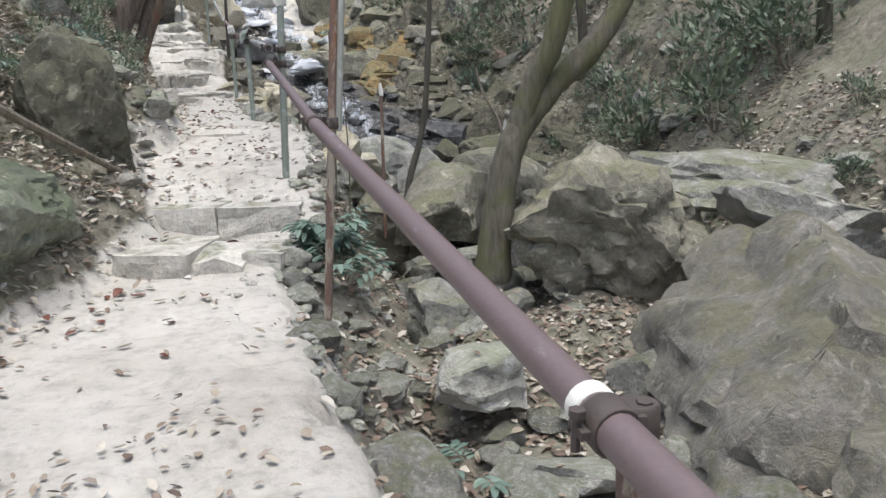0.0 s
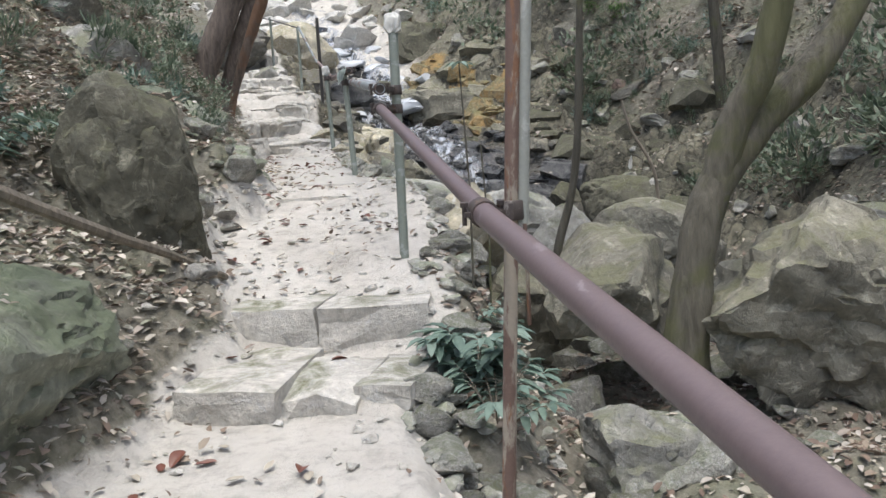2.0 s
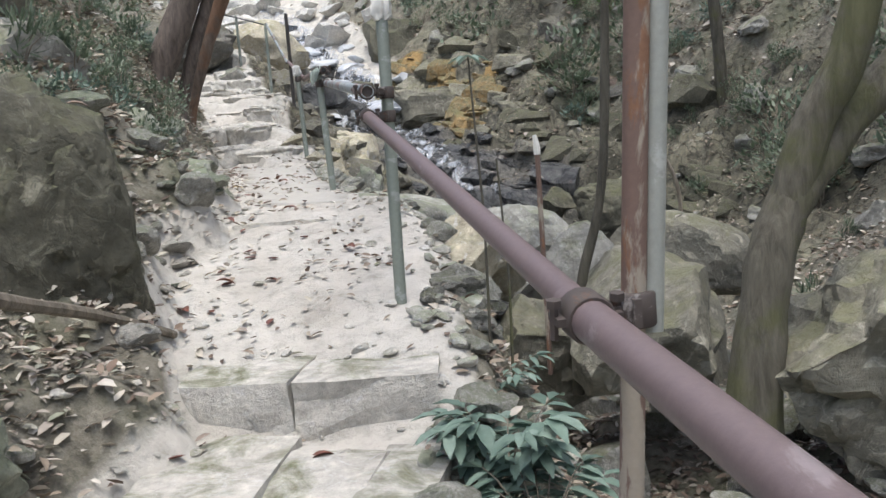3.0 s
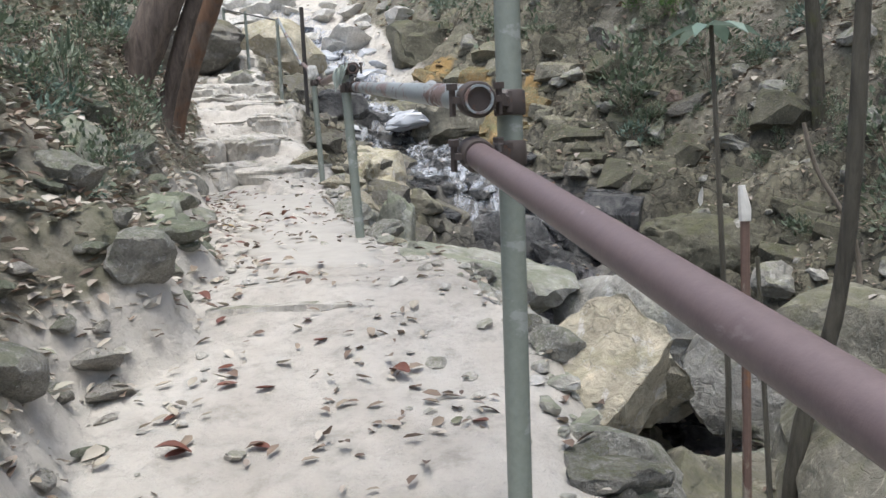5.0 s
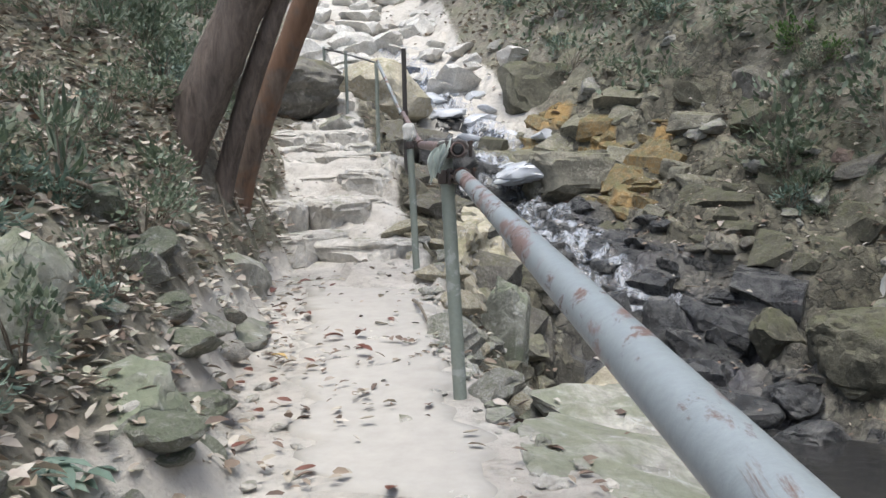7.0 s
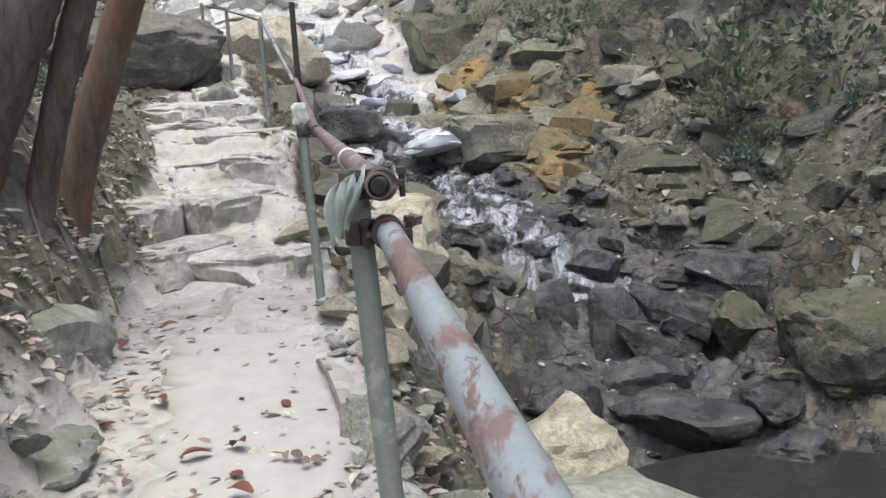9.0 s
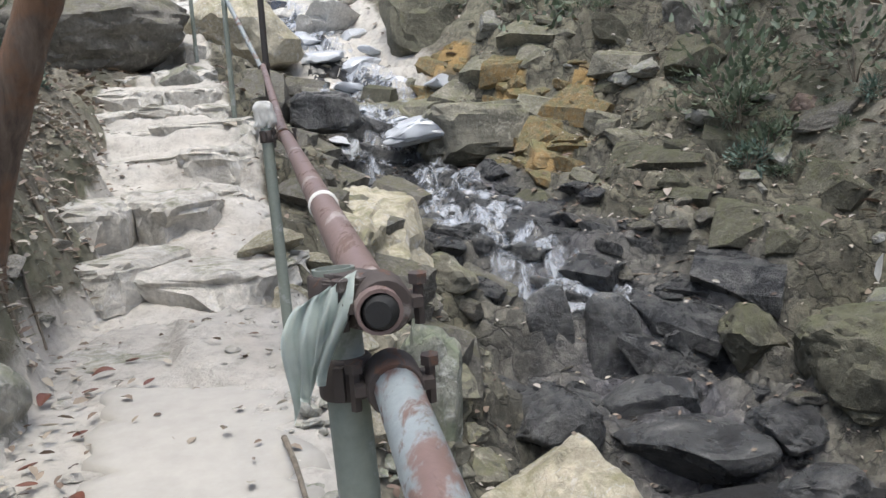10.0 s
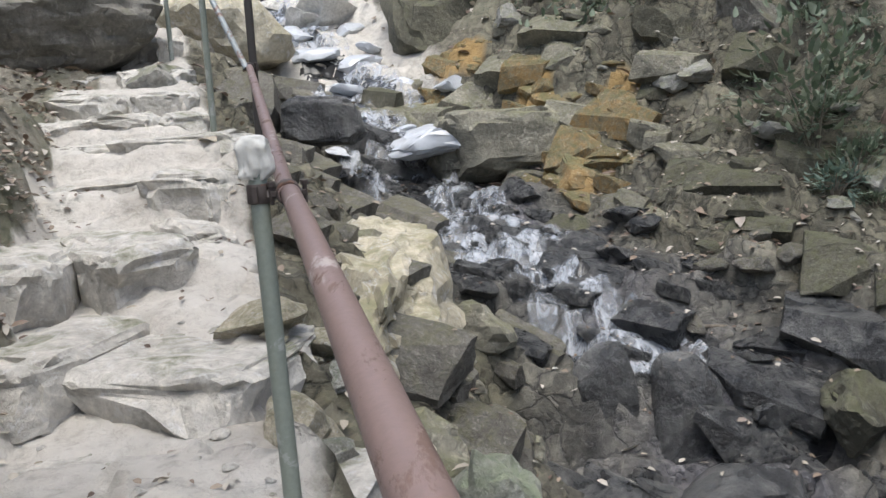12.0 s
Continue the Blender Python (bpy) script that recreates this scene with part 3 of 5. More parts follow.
def split_block(name, seed, size, material, cuts=6, grain=0.03, low=0.62):
    """A block of broken bedrock: a box with its corners split off along flat planes, then slightly worn."""
    rnd = np.random.default_rng(seed)
    bm = bmesh.new()
    bmesh.ops.create_cube(bm, size=2)
    for _ in range(cuts):
        n = rnd.normal(size=3) * np.array([0.8, 0.8, 1.1])
        n /= np.linalg.norm(n)
        d = rnd.uniform(low, max(1.0, low + 0.2)) * (0.55 + 0.45 * np.abs(n).sum() / 1.732) * 1.05
        g = bmesh.ops.bisect_plane(bm, geom=bm.verts[:] + bm.edges[:] + bm.faces[:], plane_co=n * d, plane_no=n, clear_outer=True)
        rim = [e for e in g["geom_cut"] if isinstance(e, bmesh.types.BMEdge)]
        if len(rim) > 2:
            bmesh.ops.holes_fill(bm, edges=rim)
    bmesh.ops.remove_doubles(bm, verts=bm.verts, dist=0.05)
    bmesh.ops.triangulate(bm, faces=bm.faces)
    bmesh.ops.subdivide_edges(bm, edges=bm.edges[:], cuts=2, use_grid_fill=True)
    bmesh.ops.triangulate(bm, faces=bm.faces)
    v = np.array([q.co for q in bm.verts])
    v = v + grain * np.stack([fbm(v * 2.6 + 7 * k, seed + k, 3) for k in range(3)], 1)
    for q, c in zip(bm.verts, v * np.array(size)):
        q.co = c
    bm.normal_update()
    for f in bm.faces:
        f.smooth = True
    for e in bm.edges:
        if len(e.link_faces) == 2:
            e.smooth = e.calc_face_angle(0) < 0.35
    return from_bm(name, bm, material)


def boulder(label, at, size, material, seed, turn=(0, 0, 0), cuts=10, sub=4, rough=0.06, depth=(0.5, 0.85), flat=None, name="boulder", group="", boxy=0):
    ob = new(name, rock_mesh(name, seed, size, material, cuts, sub, rough, depth, flat, boxy))
    ob.matrix_world = pose(*at, *turn)
    return tagged(ob, label, "rock", group)


# ---- handrail ----
def ring_frame(d):
    d = d.normalized()
    a = d.cross(Vector((0, 0, 1)) if abs(d.z) < 0.9 else Vector((1, 0, 0))).normalized()
    return a, d.cross(a).normalized()


def tube(points, radius, seg=16, hollow=False, wobble=0.0, seed=0):
    """A bmesh pipe along points; radius is a number or one for each point. hollow: open ends with a wall and a recess."""
    bm = bmesh.new()
    pts = [Vector(p) for p in points]
    radii = radius if isinstance(radius, (list, tuple)) else [radius] * len(pts)
    rnd = random.Random(seed)
    rings = []

    def ring(c, a, b, r):
        return [bm.verts.new(c + (a * math.cos(2 * math.pi * k / seg) + b * math.sin(2 * math.pi * k / seg)) * r * (1 + wobble * rnd.uniform(-1, 1))) for k in range(seg)]

    a = b = None
    for i, p in enumerate(pts):
        d = (pts[min(i + 1, len(pts) - 1)] - pts[max(i - 1, 0)])
        if a is None:
            a, b = ring_frame(d)
        else:
            d = d.normalized()
            a = (a - d * a.dot(d)).normalized()
            b = d.cross(a).normalized()
        if hollow and i == 0:
            dn = (pts[1] - pts[0]).normalized()
            rings.append(ring(p + dn * 0.4, a, b, radii[0] * 0.8))
            rings.append(ring(p, a, b, radii[0] * 0.84))
        rings.append(ring(p, a, b, radii[i]))
        if hollow and i == len(pts) - 1:
            dn = (pts[-1] - pts[-2]).normalized()
            rings.append(ring(p, a, b, radii[-1] * 0.84))
            rings.append(ring(p - dn * 0.14, a, b, radii[-1] * 0.8))
    for r0, r1 in zip(rings, rings[1:]):
        for k in range(seg):
            f = bm.faces.new((r0[k], r0[(k + 1) % seg], r1[(k + 1) % seg], r1[k]))
            f.smooth = True
    bm.faces.new(rings[0][::-1])
    bm.faces.new(rings[-1])
    bmesh.ops.recalc_face_normals(bm, faces=bm.faces)
    for e in bm.edges:
        if len(e.link_faces) == 2:
            e.smooth = e.calc_face_angle(0) < 0.7
    return bm


def straight(a, b, n=2):
    return [Vector(a).lerp(Vector(b), i / (n - 1)) for i in range(n)]


def straight_pipe(name, a, b, r, m, parent, label="", hollow=True, n=8, seed=0):
    a = Vector(a)
    return part(name, tube([p - parent.location for p in straight(a, b, n)], r, hollow=hollow, seed=seed), m, parent, label)


def band(centre, along, r, width, thick=0.008):
    """A clamp ring with a lug and bolt ears round a pipe."""
    d = Vector(along).normalized()
    c = Vector(centre)
    bm = tube([c - d * width / 2, c - d * width / 2 + d * 0.004, c + d * width / 2 - d * 0.004, c + d * width / 2], [r + thick * 0.6, r + thick, r + thick, r + thick * 0.6], 18)
    a, b = ring_frame(d)
    for s in (1, -1):
        g = bmesh.ops.create_cube(bm, size=1)
        m = Matrix.Translation(c + a * s * (r + 0.012)) @ Matrix((a, b, d)).transposed().to_4x4() @ Matrix.Diagonal((0.02, 0.014, width * 0.8, 1))
        bmesh.ops.transform(bm, matrix=m, verts=g["verts"])
    return bm


def bolt(centre, along, length=0.07, r=0.008):
    d = Vector(along).normalized()
    c = Vector(centre)
    return tube([c - d * length / 2, c - d * length * 0.3, c - d * length * 0.299, c + d * length / 2], [r * 1.7, r * 1.7, r, r], 6)


def coupler(post, at, along, r, post_r, block=0.038):
    """A rusty scaffold coupler between a post and a rail, as a part of the post."""
    at = Vector(at) - post.location
    foot = Vector((0, 0, at.z))
    pole = [c for c in post.children if c.name.startswith("pole")][0]
    top = pole["lean"] if "lean" in pole else (0, 0, 1)
    foot = Vector(top) * (at.z / top[2])
    c = part("clamp", band(at, along, r, 0.06), M_CLAMP, post, "rusty steel pipe clamp")
    part("collar", band(foot, (0, 0, 1), post_r, 0.06), M_CLAMP, c)
    mid = (at + foot) / 2
    bm = bmesh.new()
    bmesh.ops.create_cube(bm, size=1)
    span = max((at - foot).length, 0.03)
    a = (at - foot).normalized() if (at - foot).length > 1e-4 else Vector((1, 0, 0))
    b, d = ring_frame(a)
    bmesh.ops.transform(bm, matrix=Matrix.Translation(mid) @ Matrix((a, b, d)).transposed().to_4x4() @ Matrix.Diagonal((span, block, block, 1)), verts=bm.verts)
    bmesh.ops.bevel(bm, geom=bm.edges, offset=0.008, segments=2, affect="EDGES")
    part("block", bm, M_CLAMP, c)
    a2, b2 = ring_frame(Vector(along))
    part("bolt", bolt(at + a2 * (r + 0.02), b2), M_CLAMP, c)
    part("bolt", bolt(at - a2 * (r + 0.02), b2), M_CLAMP, c)
    return c


def post(base, top, r, m, label, open_top=True):
    base, top = Vector(base), Vector(top)
    p = thing("handrail_post", label, "post", "handrail posts", at=base)
    q = part("pole", tube(straight((0, 0, 0), top - base, 8), r, hollow=open_top), m, p)
    q["lean"] = tuple(top - base)
    return p


def rag(name, parent_label, at, size, m, seed, group=""):
    """A crumpled cloth bound over a pipe end."""
    bm = bmesh.new()
    bmesh.ops.create_icosphere(bm, subdivisions=4, radius=1)
    v = np.array([q.co for q in bm.verts])
    v = np.sign(v) * np.abs(v) ** 0.5
    fold = 0.16 * np.sin(np.arctan2(v[:, 1], v[:, 0]) * 7 + 2 * fbm(v * 2, seed, 2)) * np.clip(1 - v[:, 2] * 0.5, 0.3, 1.4)
    v[:, :2] *= (1 + fold + 0.2 * fbm(v * 2.5, seed + 1, 3))[:, None]
    v *= np.array(size)
    for q, c in zip(bm.verts, v):
        q.co = c
    for f in bm.faces:
        f.smooth = True
    return thing(name, parent_label, "cloth", group, at=at, data=from_bm(name, bm, m))


# ---- handrail along the path ----
rail_a = ((0.87, -1.0, 0.62), (-0.692, 4.59, 1.372))
rail_b = ((-0.668, 4.52, 1.362), (-1.448, 7.33, 1.853))
rail_c = ((-1.425, 7.26, 1.965), (-2.37, 11.02, 2.35))
rail_d = ((-2.36, 10.9, 2.458), (-3.275, 14.18, 2.7))
rail_e = ((-3.268, 14.12, 2.695), (-4.5, 18.45, 3.42))
rail_f = ((-4.5, 18.36, 3.4), (-4.97, 18.95, 4.2))
for (a, b), r, m, label in ((rail_a, 0.036, M_RAIL, "thick maroon painted steel handrail pipe on posts"), (rail_b, 0.03, M_RAIL, "slimmer maroon steel handrail pipe on posts"),
                            (rail_c, 0.032, M_RAILGREY, "grey galvanised handrail pipe with rust patches"), (rail_d, 0.031, M_RAILRED, "red-brown handrail pipe with worn paint"),
                            (rail_e, 0.028, M_RAILRED, "red-brown handrail pipe above the cascade"), (rail_f, 0.024, M_RAILGREY, "short steep grey handrail pipe at the posts")):
    h = thing("handrail_pipe", label, "handrail", "handrail pipes", at=a)
    straight_pipe("pipe", a, b, r, m, h, n=14)
along = lambda pr: Vector(pr[1]) - Vector(pr[0])
p_a = post((0.285, 1.27, -0.45), (0.285, 1.27, 0.89), 0.03, M_POSTRUST, "short rusted steel handrail post among the stones")
coupler(p_a, (0.242, 1.25, 0.923), along(rail_a), 0.036, 0.03)
p_b = post((-0.7, 4.56, -0.4), (-0.5, 4.56, 2.7), 0.022, M_POSTRUST, "tall rusted steel post doubled with a galvanised pipe")
part("upper_pipe", tube(straight((0.145, 0.008, 1.72), (0.245, 0.008, 3.2), 6), 0.019, hollow=True), M_ZINC, p_b, "grey galvanised pipe strapped to the post")
coupler(p_b, (-0.672, 4.52, 1.363), along(rail_a), 0.036, 0.031)
p_c = post((-1.39, 7.5, 0.6), (-1.355, 7.5, 2.38), 0.031, M_POST, "grey-green steel handrail post set by the steps")
coupler(p_c, (-1.44, 7.3, 1.848), along(rail_b), 0.03, 0.031)
coupler(p_c, (-1.435, 7.3, 1.968), along(rail_c), 0.032, 0.031)
p_d = post((-2.39, 10.98, 1.2), (-2.44, 11.02, 2.5), 0.031, M_POST, "grey-green steel handrail post at the path edge")
coupler(p_d, (-2.36, 10.97, 2.345), along(rail_c), 0.032, 0.031)
coupler(p_d, (-2.365, 10.95, 2.462), along(rail_d), 0.031, 0.031, 0.07)
p_e = post((-3.31, 14.05, 1.3), (-3.37, 14.17, 2.78), 0.029, M_POST, "grey-green steel handrail post with rag-bound top")
coupler(p_e, (-3.275, 14.16, 2.7), along(rail_d), 0.031, 0.029)
p_f = post((-4.5, 18.55, 2.3), (-4.45, 18.4, 4.25), 0.032, M_POSTDARK, "tall dark iron post beside the cascade")
coupler(p_f, (-4.49, 18.42, 3.415), along(rail_e), 0.028, 0.032)
p_g = post((-4.98, 18.9, 2.7), (-4.97, 18.9, 4.18), 0.027, M_POST, "slim grey steel post on the steps")
p_h = post((-6.63, 22.7, 3.6), (-6.63, 22.7, 5.05), 0.03, M_POST, "grey steel post on the upper steps")
p_i = post((-7.5, 24.0, 4.1), (-7.5, 24.0, 5.4), 0.03, M_POST, "grey steel post near the top boulders")
for a, b in (((-4.97, 18.9, 4.17), (-6.63, 22.7, 5.0)), ((-6.63, 22.7, 5.0), (-7.5, 24.0, 5.36))):
    h = thing("handrail_wire", "thin dark steel rail between upper posts", "handrail", "thin upper rails", at=a)
    straight_pipe("pipe", a, b, 0.013, M_POSTDARK, h, hollow=False)
plug = thing("pipe_plug", "black plastic plug in the pipe end", "plug", at=rail_d[0])
part("disc", tube([Vector((0, -0.012, 0)), Vector((0, 0.002, 0)), Vector((0, 0.02, 0))], [0.017, 0.024, 0.026], 16), M_BLACK, plug)
rag("rag_cap", "white plastic rag bound over a post top", (-1.355, 7.5, 2.39), (0.045, 0.045, 0.065), M_RAG, 3, "rag caps")
rag("rag_cap", "white plastic rag bound over a post top", (-3.37, 14.17, 2.81), (0.045, 0.045, 0.07), M_RAG, 4, "rag caps")
bm = bmesh.new()
rows = []
for j in range(22):
    v = j / 21
    row = []
    for i in range(15):
        u = i / 14 - 0.5
        w = 0.045 + 0.012 * math.sin(v * 5)
        row.append(bm.verts.new((u * w * (2 - 0.7 * v) - 0.03 * v ** 0.6, -0.035 - 0.02 * math.sin(min(v * 4, 1.57)) + 0.014 * math.sin(u * 24 + v * 3), 0.055 + 0.05 * u - 0.14 * v - 0.012 * math.cos(u * 13) * v)))
    rows.append(row)
for r0, r1 in zip(rows, rows[1:]):
    for k in range(14):
        bm.faces.new((r0[k], r0[k + 1], r1[k + 1], r1[k])).smooth = True
bmesh.ops.solidify(bm, geom=bm.faces[:], thickness=0.004)
thing("cloth", "grey-green cloth strip hanging from a rusty clamp", "cloth", at=(-2.435, 10.97, 2.43), data=from_bm("cloth", bm, M_CLOTH))
tie = thing("rail_tie", "pale plastic tie wrapped round the handrail", "tie", at=(-2.61, 11.8, 2.525))
part("loop", tube([along(rail_d).normalized() * s for s in (-0.014, -0.01, 0.01, 0.014)], [0.0315, 0.0355, 0.0355, 0.0315], 18), M_RAG, tie)
tie2 = thing("rail_tie", "pale strip knotted round the handrail clamp", "tie", at=(0.225, 1.31, 0.931))
part("loop", tube([along(rail_a).normalized() * s for s in (-0.02, -0.016, 0.016, 0.02)], [0.0375, 0.041, 0.041, 0.0375], 18), M_RAG, tie2)

# ---- large stones ----
boulder("green mossy low boulder bedded at the path edge", (-2.78, 5.3, 0.86), (0.41, 0.7, 0.33), M_MOSSDARK, 91, (0, 6, 4), cuts=9, sub=5, rough=0.06, depth=(0.6, 0.9), boxy=0.75)
boulder("tall upright brown boulder with moss against the bank", (-2.9, 7.0, 1.38), (0.4, 0.5, 0.66), M_UMBER, 12, (6, -6, -14), cuts=10, sub=5, rough=0.06, depth=(0.58, 0.9), boxy=0.85)
boulder("large mossy boulder above the stream gully", (1.5, 7.8, 0.3), (1.08, 0.9, 0.85), M_BROWN, 13, (0, 8, 20), cuts=16, sub=5, rough=0.085, depth=(0.54, 0.86))
boulder("long grey boulder lying over the stream gully", (2.2, 4.9, -0.22), (1.3, 1.6, 0.86), M_GREYBROWN, 44, (8, -4, 12), cuts=12, sub=5, rough=0.05, depth=(0.6, 0.9))
boulder("grey broken boulder with pale lichen", (1.95, 3.3, -0.35), (0.6, 0.5, 0.5), M_GREYBROWN, 45, (5, 0, 40), cuts=12)
boulder("flat-topped grey ledge rock strewn with pale leaves", (2.8, 8.3, 0.75), (1.3, 0.8, 0.32), M_ROCK, 15, (6, 4, 0), flat=0.5)
boulder("grey ledge rock in the leafy bank", (2.9, 6.6, 0.45), (0.9, 0.7, 0.4), M_ROCK, 46, (6, 14, 30), flat=0.5)
boulder("pale triangular stone in the gully", (0.2, 4.9, -0.12), (0.42, 0.4, 0.24), M_EDGE, 47, (0, -10, 30), cuts=12)
boulder("dark grey stone in the gully", (0.0, 6.5, -0.15), (0.4, 0.35, 0.27), M_ROCK, 48, (0, 8, 10), cuts=8)
boulder("brown mossy slab leaning by the tree", (0.15, 8.5, 0.45), (0.55, 1.0, 0.45), M_BROWN, 49, (14, -18, -12), cuts=8)
boulder("grey rock beyond the sapling", (-0.2, 9.9, 0.55), (0.35, 0.35, 0.42), M_ROCK, 50, (0, 0, 30))
boulder("flat brown-green rock in the stream bank", (0.6, 10.6, 0.5), (0.7, 0.6, 0.4), M_BROWN, 51, (0, 5, 10))
boulder("great dark grey boulder overhanging the steps", (-8.15, 22.6, 4.33), (1.42, 1.25, 0.64), M_GREYBROWN, 53, (0, -3, 12), cuts=5, depth=(0.78, 0.96), rough=0.035, sub=5)
boulder("grey stone wedged below the great boulder", (-6.45, 21.8, 3.55), (0.44, 0.4, 0.32), M_ROCK, 54, (0, 0, 40))
boulder("cream boulder standing behind the iron posts", (-6.6, 25.2, 4.35), (1.1, 1.0, 0.8), M_CREAM, 17, (0, 0, 30), cuts=8)
boulder("square mossy stone block beside the cascade", (-3.0, 26.0, 4.5), (1.15, 0.9, 0.72), M_UMBER, 18, (0, 0, 25), cuts=8, boxy=0.5)
boulder("ochre stained rock outcrop beside the cascade", (-1.5, 21.6, 2.1), (0.85, 0.7, 0.45), M_ORANGE, 19, (10, 0, 0), cuts=14)
boulder("ochre stained rock below the stone block", (-2.95, 24.6, 3.55), (0.75, 0.6, 0.5), M_ORANGE, 20, (0, 15, 60), cuts=14)
boulder("ochre stained ledge in the bank", (-1.2, 23.2, 3.1), (0.9, 0.7, 0.5), M_ORANGE, 55, (0, 15, 20), cuts=14)
boulder("olive rock ledge below white water", (-2.5, 22.7, 2.6), (1.0, 0.75, 0.5), M_BROWN, 56, (0, 0, 8), cuts=8, flat=0.75, boxy=0.6)
boulder("wet blue-black rock face under the cascade", (-4.6, 21.9, 3.0), (0.52, 0.4, 0.32), M_WET, 57, (0, 0, 10), boxy=0.55)
boulder("cream rock ledge between the path and the stream", (-3.6, 17.9, 1.55), (0.72, 1.75, 0.78), M_CREAM, 21, (8, 12, 16), flat=0.6, cuts=14, sub=5, rough=0.08)
boulder("cream rock at the foot of the ledge", (-3.4, 15.9, 1.2), (0.4, 0.6, 0.6), M_CREAM, 58, (0, 10, 20), cuts=12)
boulder("yellowish boulder beside the pool", (-1.95, 15.0, 0.3), (0.5, 0.55, 0.42), M_CREAM, 59, (0, 0, 20), cuts=9)
boulder("mossy upright stone below the handrail", (-2.75, 15.1, 0.85), (0.26, 0.3, 0.72), M_MOSSY, 60, (0, 5, 0), boxy=0.7)
boulder("upright square dark wet stone in the stream", (-1.2, 18.22, 0.45), (0.28, 0.26, 0.5), M_WET, 61, (0, 0, 6), boxy=0.5, rough=0.04)
boulder("dark wet boulder at the pool", (-0.75, 16.85, -0.1), (0.64, 0.42, 0.26), M_WET, 62, (0, 4, -6), cuts=8, rough=0.04, depth=(0.6, 0.9), flat=0.7)
boulder("dark wet boulder above the pool", (-0.85, 17.5, 0.08), (0.5, 0.36, 0.24), M_WET, 63, (0, -4, 12), cuts=8, rough=0.04, depth=(0.6, 0.9))
boulder("dark wet rock with leaves beside the pool", (-1.85, 17.1, 0.1), (0.42, 0.34, 0.3), M_WET, 64, (0, 4, 10), cuts=9, boxy=0.7)
boulder("low dark wet rock in the pool", (0.1, 16.1, -0.2), (0.5, 0.32, 0.17), M_WET, 65, (0, 0, 0))
boulder("dark wet rock low beside the pool", (0.05, 17.05, 0.0), (0.32, 0.4, 0.22), M_WET, 101, (0, 0, 20), cuts=9)
boulder("upright dark wet block beside the square stone", (-1.78, 18.42, 0.58), (0.28, 0.28, 0.42), M_WET, 102, (0, 0, -6), boxy=0.55, rough=0.05)
boulder("ribbed black rock under the water chute", (-0.55, 18.2, 0.42), (0.46, 0.4, 0.36), M_WET, 103, (-14, 18, -20), cuts=12, rough=0.12)
boulder("large grey-green boulder on the bank of the pool", (1.2, 17.15, 0.32), (0.95, 0.52, 0.54), M_UMBER, 66, (0, 6, -4), cuts=10, sub=5, boxy=0.7, rough=0.05)
boulder("grey-green rock beside the wet stone", (0.08, 17.95, 0.52), (0.44, 0.36, 0.3), M_UMBER, 67, (0, 0, 10), cuts=9, rough=0.05)
boulder("dark overhanging rock in the leafy bank", (0.5, 22.1, 3.8), (0.6, 0.5, 0.45), M_GREYBROWN, 68, (0, -12, 20))
boulder("reddish stone in the leafy bank", (1.4, 20.3, 2.62), (0.24, 0.22, 0.24), M_REDSTONE, 69, (0, 0, 20))
boulder("green mossy boulder at the foot of the bank", (-3.25, 9.85, 1.4), (0.24, 0.3, 0.34), M_MOSSY, 93, (0, 8, 20), cuts=8, depth=(0.64, 0.92), rough=0.05)
boulder("dark mossy boulder in the bank", (-3.7, 9.85, 1.9), (0.3, 0.32, 0.32), M_MOSSY, 71, (0, 0, 40))
boulder("low mossy slab at the foot of the cut bank", (-4.38, 12.75, 1.7), (0.3, 0.62, 0.2), M_EDGE, 111, (0, 14, 14), cuts=8, rough=0.05)
boulder("pale low stone bedded in the path edge", (-3.98, 11.9, 1.52), (0.26, 0.3, 0.16), M_EDGE, 112, (0, 8, 20), cuts=8)
boulder("cream rock at the path edge below the rail post", (-0.95, 9.3, 0.85), (0.36, 0.34, 0.3), M_CREAM, 114, (0, 8, 40), cuts=10)
boulder("grey-green rock bedded beside the slab", (-0.75, 10.2, 0.75), (0.5, 0.45, 0.36), M_EDGE, 115, (0, 10, 10), cuts=10)
boulder("brown rock wedged in the gully below the rail", (-0.62, 8.75, 0.32), (0.42, 0.4, 0.46), M_BROWN, 113, (0, 6, 30), cuts=10)
boulder("yellow-green stone beside the path", (-1.5, 9.35, 1.1), (0.24, 0.26, 0.22), M_EDGE, 72, (0, 0, 20))
boulder("broad yellowish stone below the handrail", (-1.02, 8.6, 1.0), (0.3, 0.28, 0.28), M_CREAM, 73, (0, 6, 20))
boulder("flat pale green slab beside the path", (-1.65, 10.6, 1.15), (0.62, 0.55, 0.22), M_EDGE, 74, (0, 10, 0), flat=0.5)
boulder("wide grey-green slab sloping to the stream", (-1.7, 12.1, 0.95), (0.7, 0.7, 0.3), M_EDGE, 75, (0, 16, 0), flat=0.5)
boulder("green mossy round stone by the steps", (-1.15, 7.75, 0.75), (0.2, 0.18, 0.16), M_MOSSY, 76)
boulder("grey boulder high on the leafy bank", (-5.0, 9.6, 3.1), (0.6, 0.6, 0.45), M_ROCK, 77, (0, 10, 0))
boulder("grey boulder beside the tall mossy boulder", (-4.2, 9.2, 2.4), (0.5, 0.5, 0.4), M_ROCK, 78, (0, 10, 0))

boulder("wet rock coloured pale for sky sheen and white water", (-3.1, 22.3, 2.72), (0.75, 0.35, 0.22), M_VEIL, 79, (8, -3, -8), cuts=14, flat=0.5, boxy=0.65, rough=0.09)

# ---- stone steps ----
STEP_STONES = {}


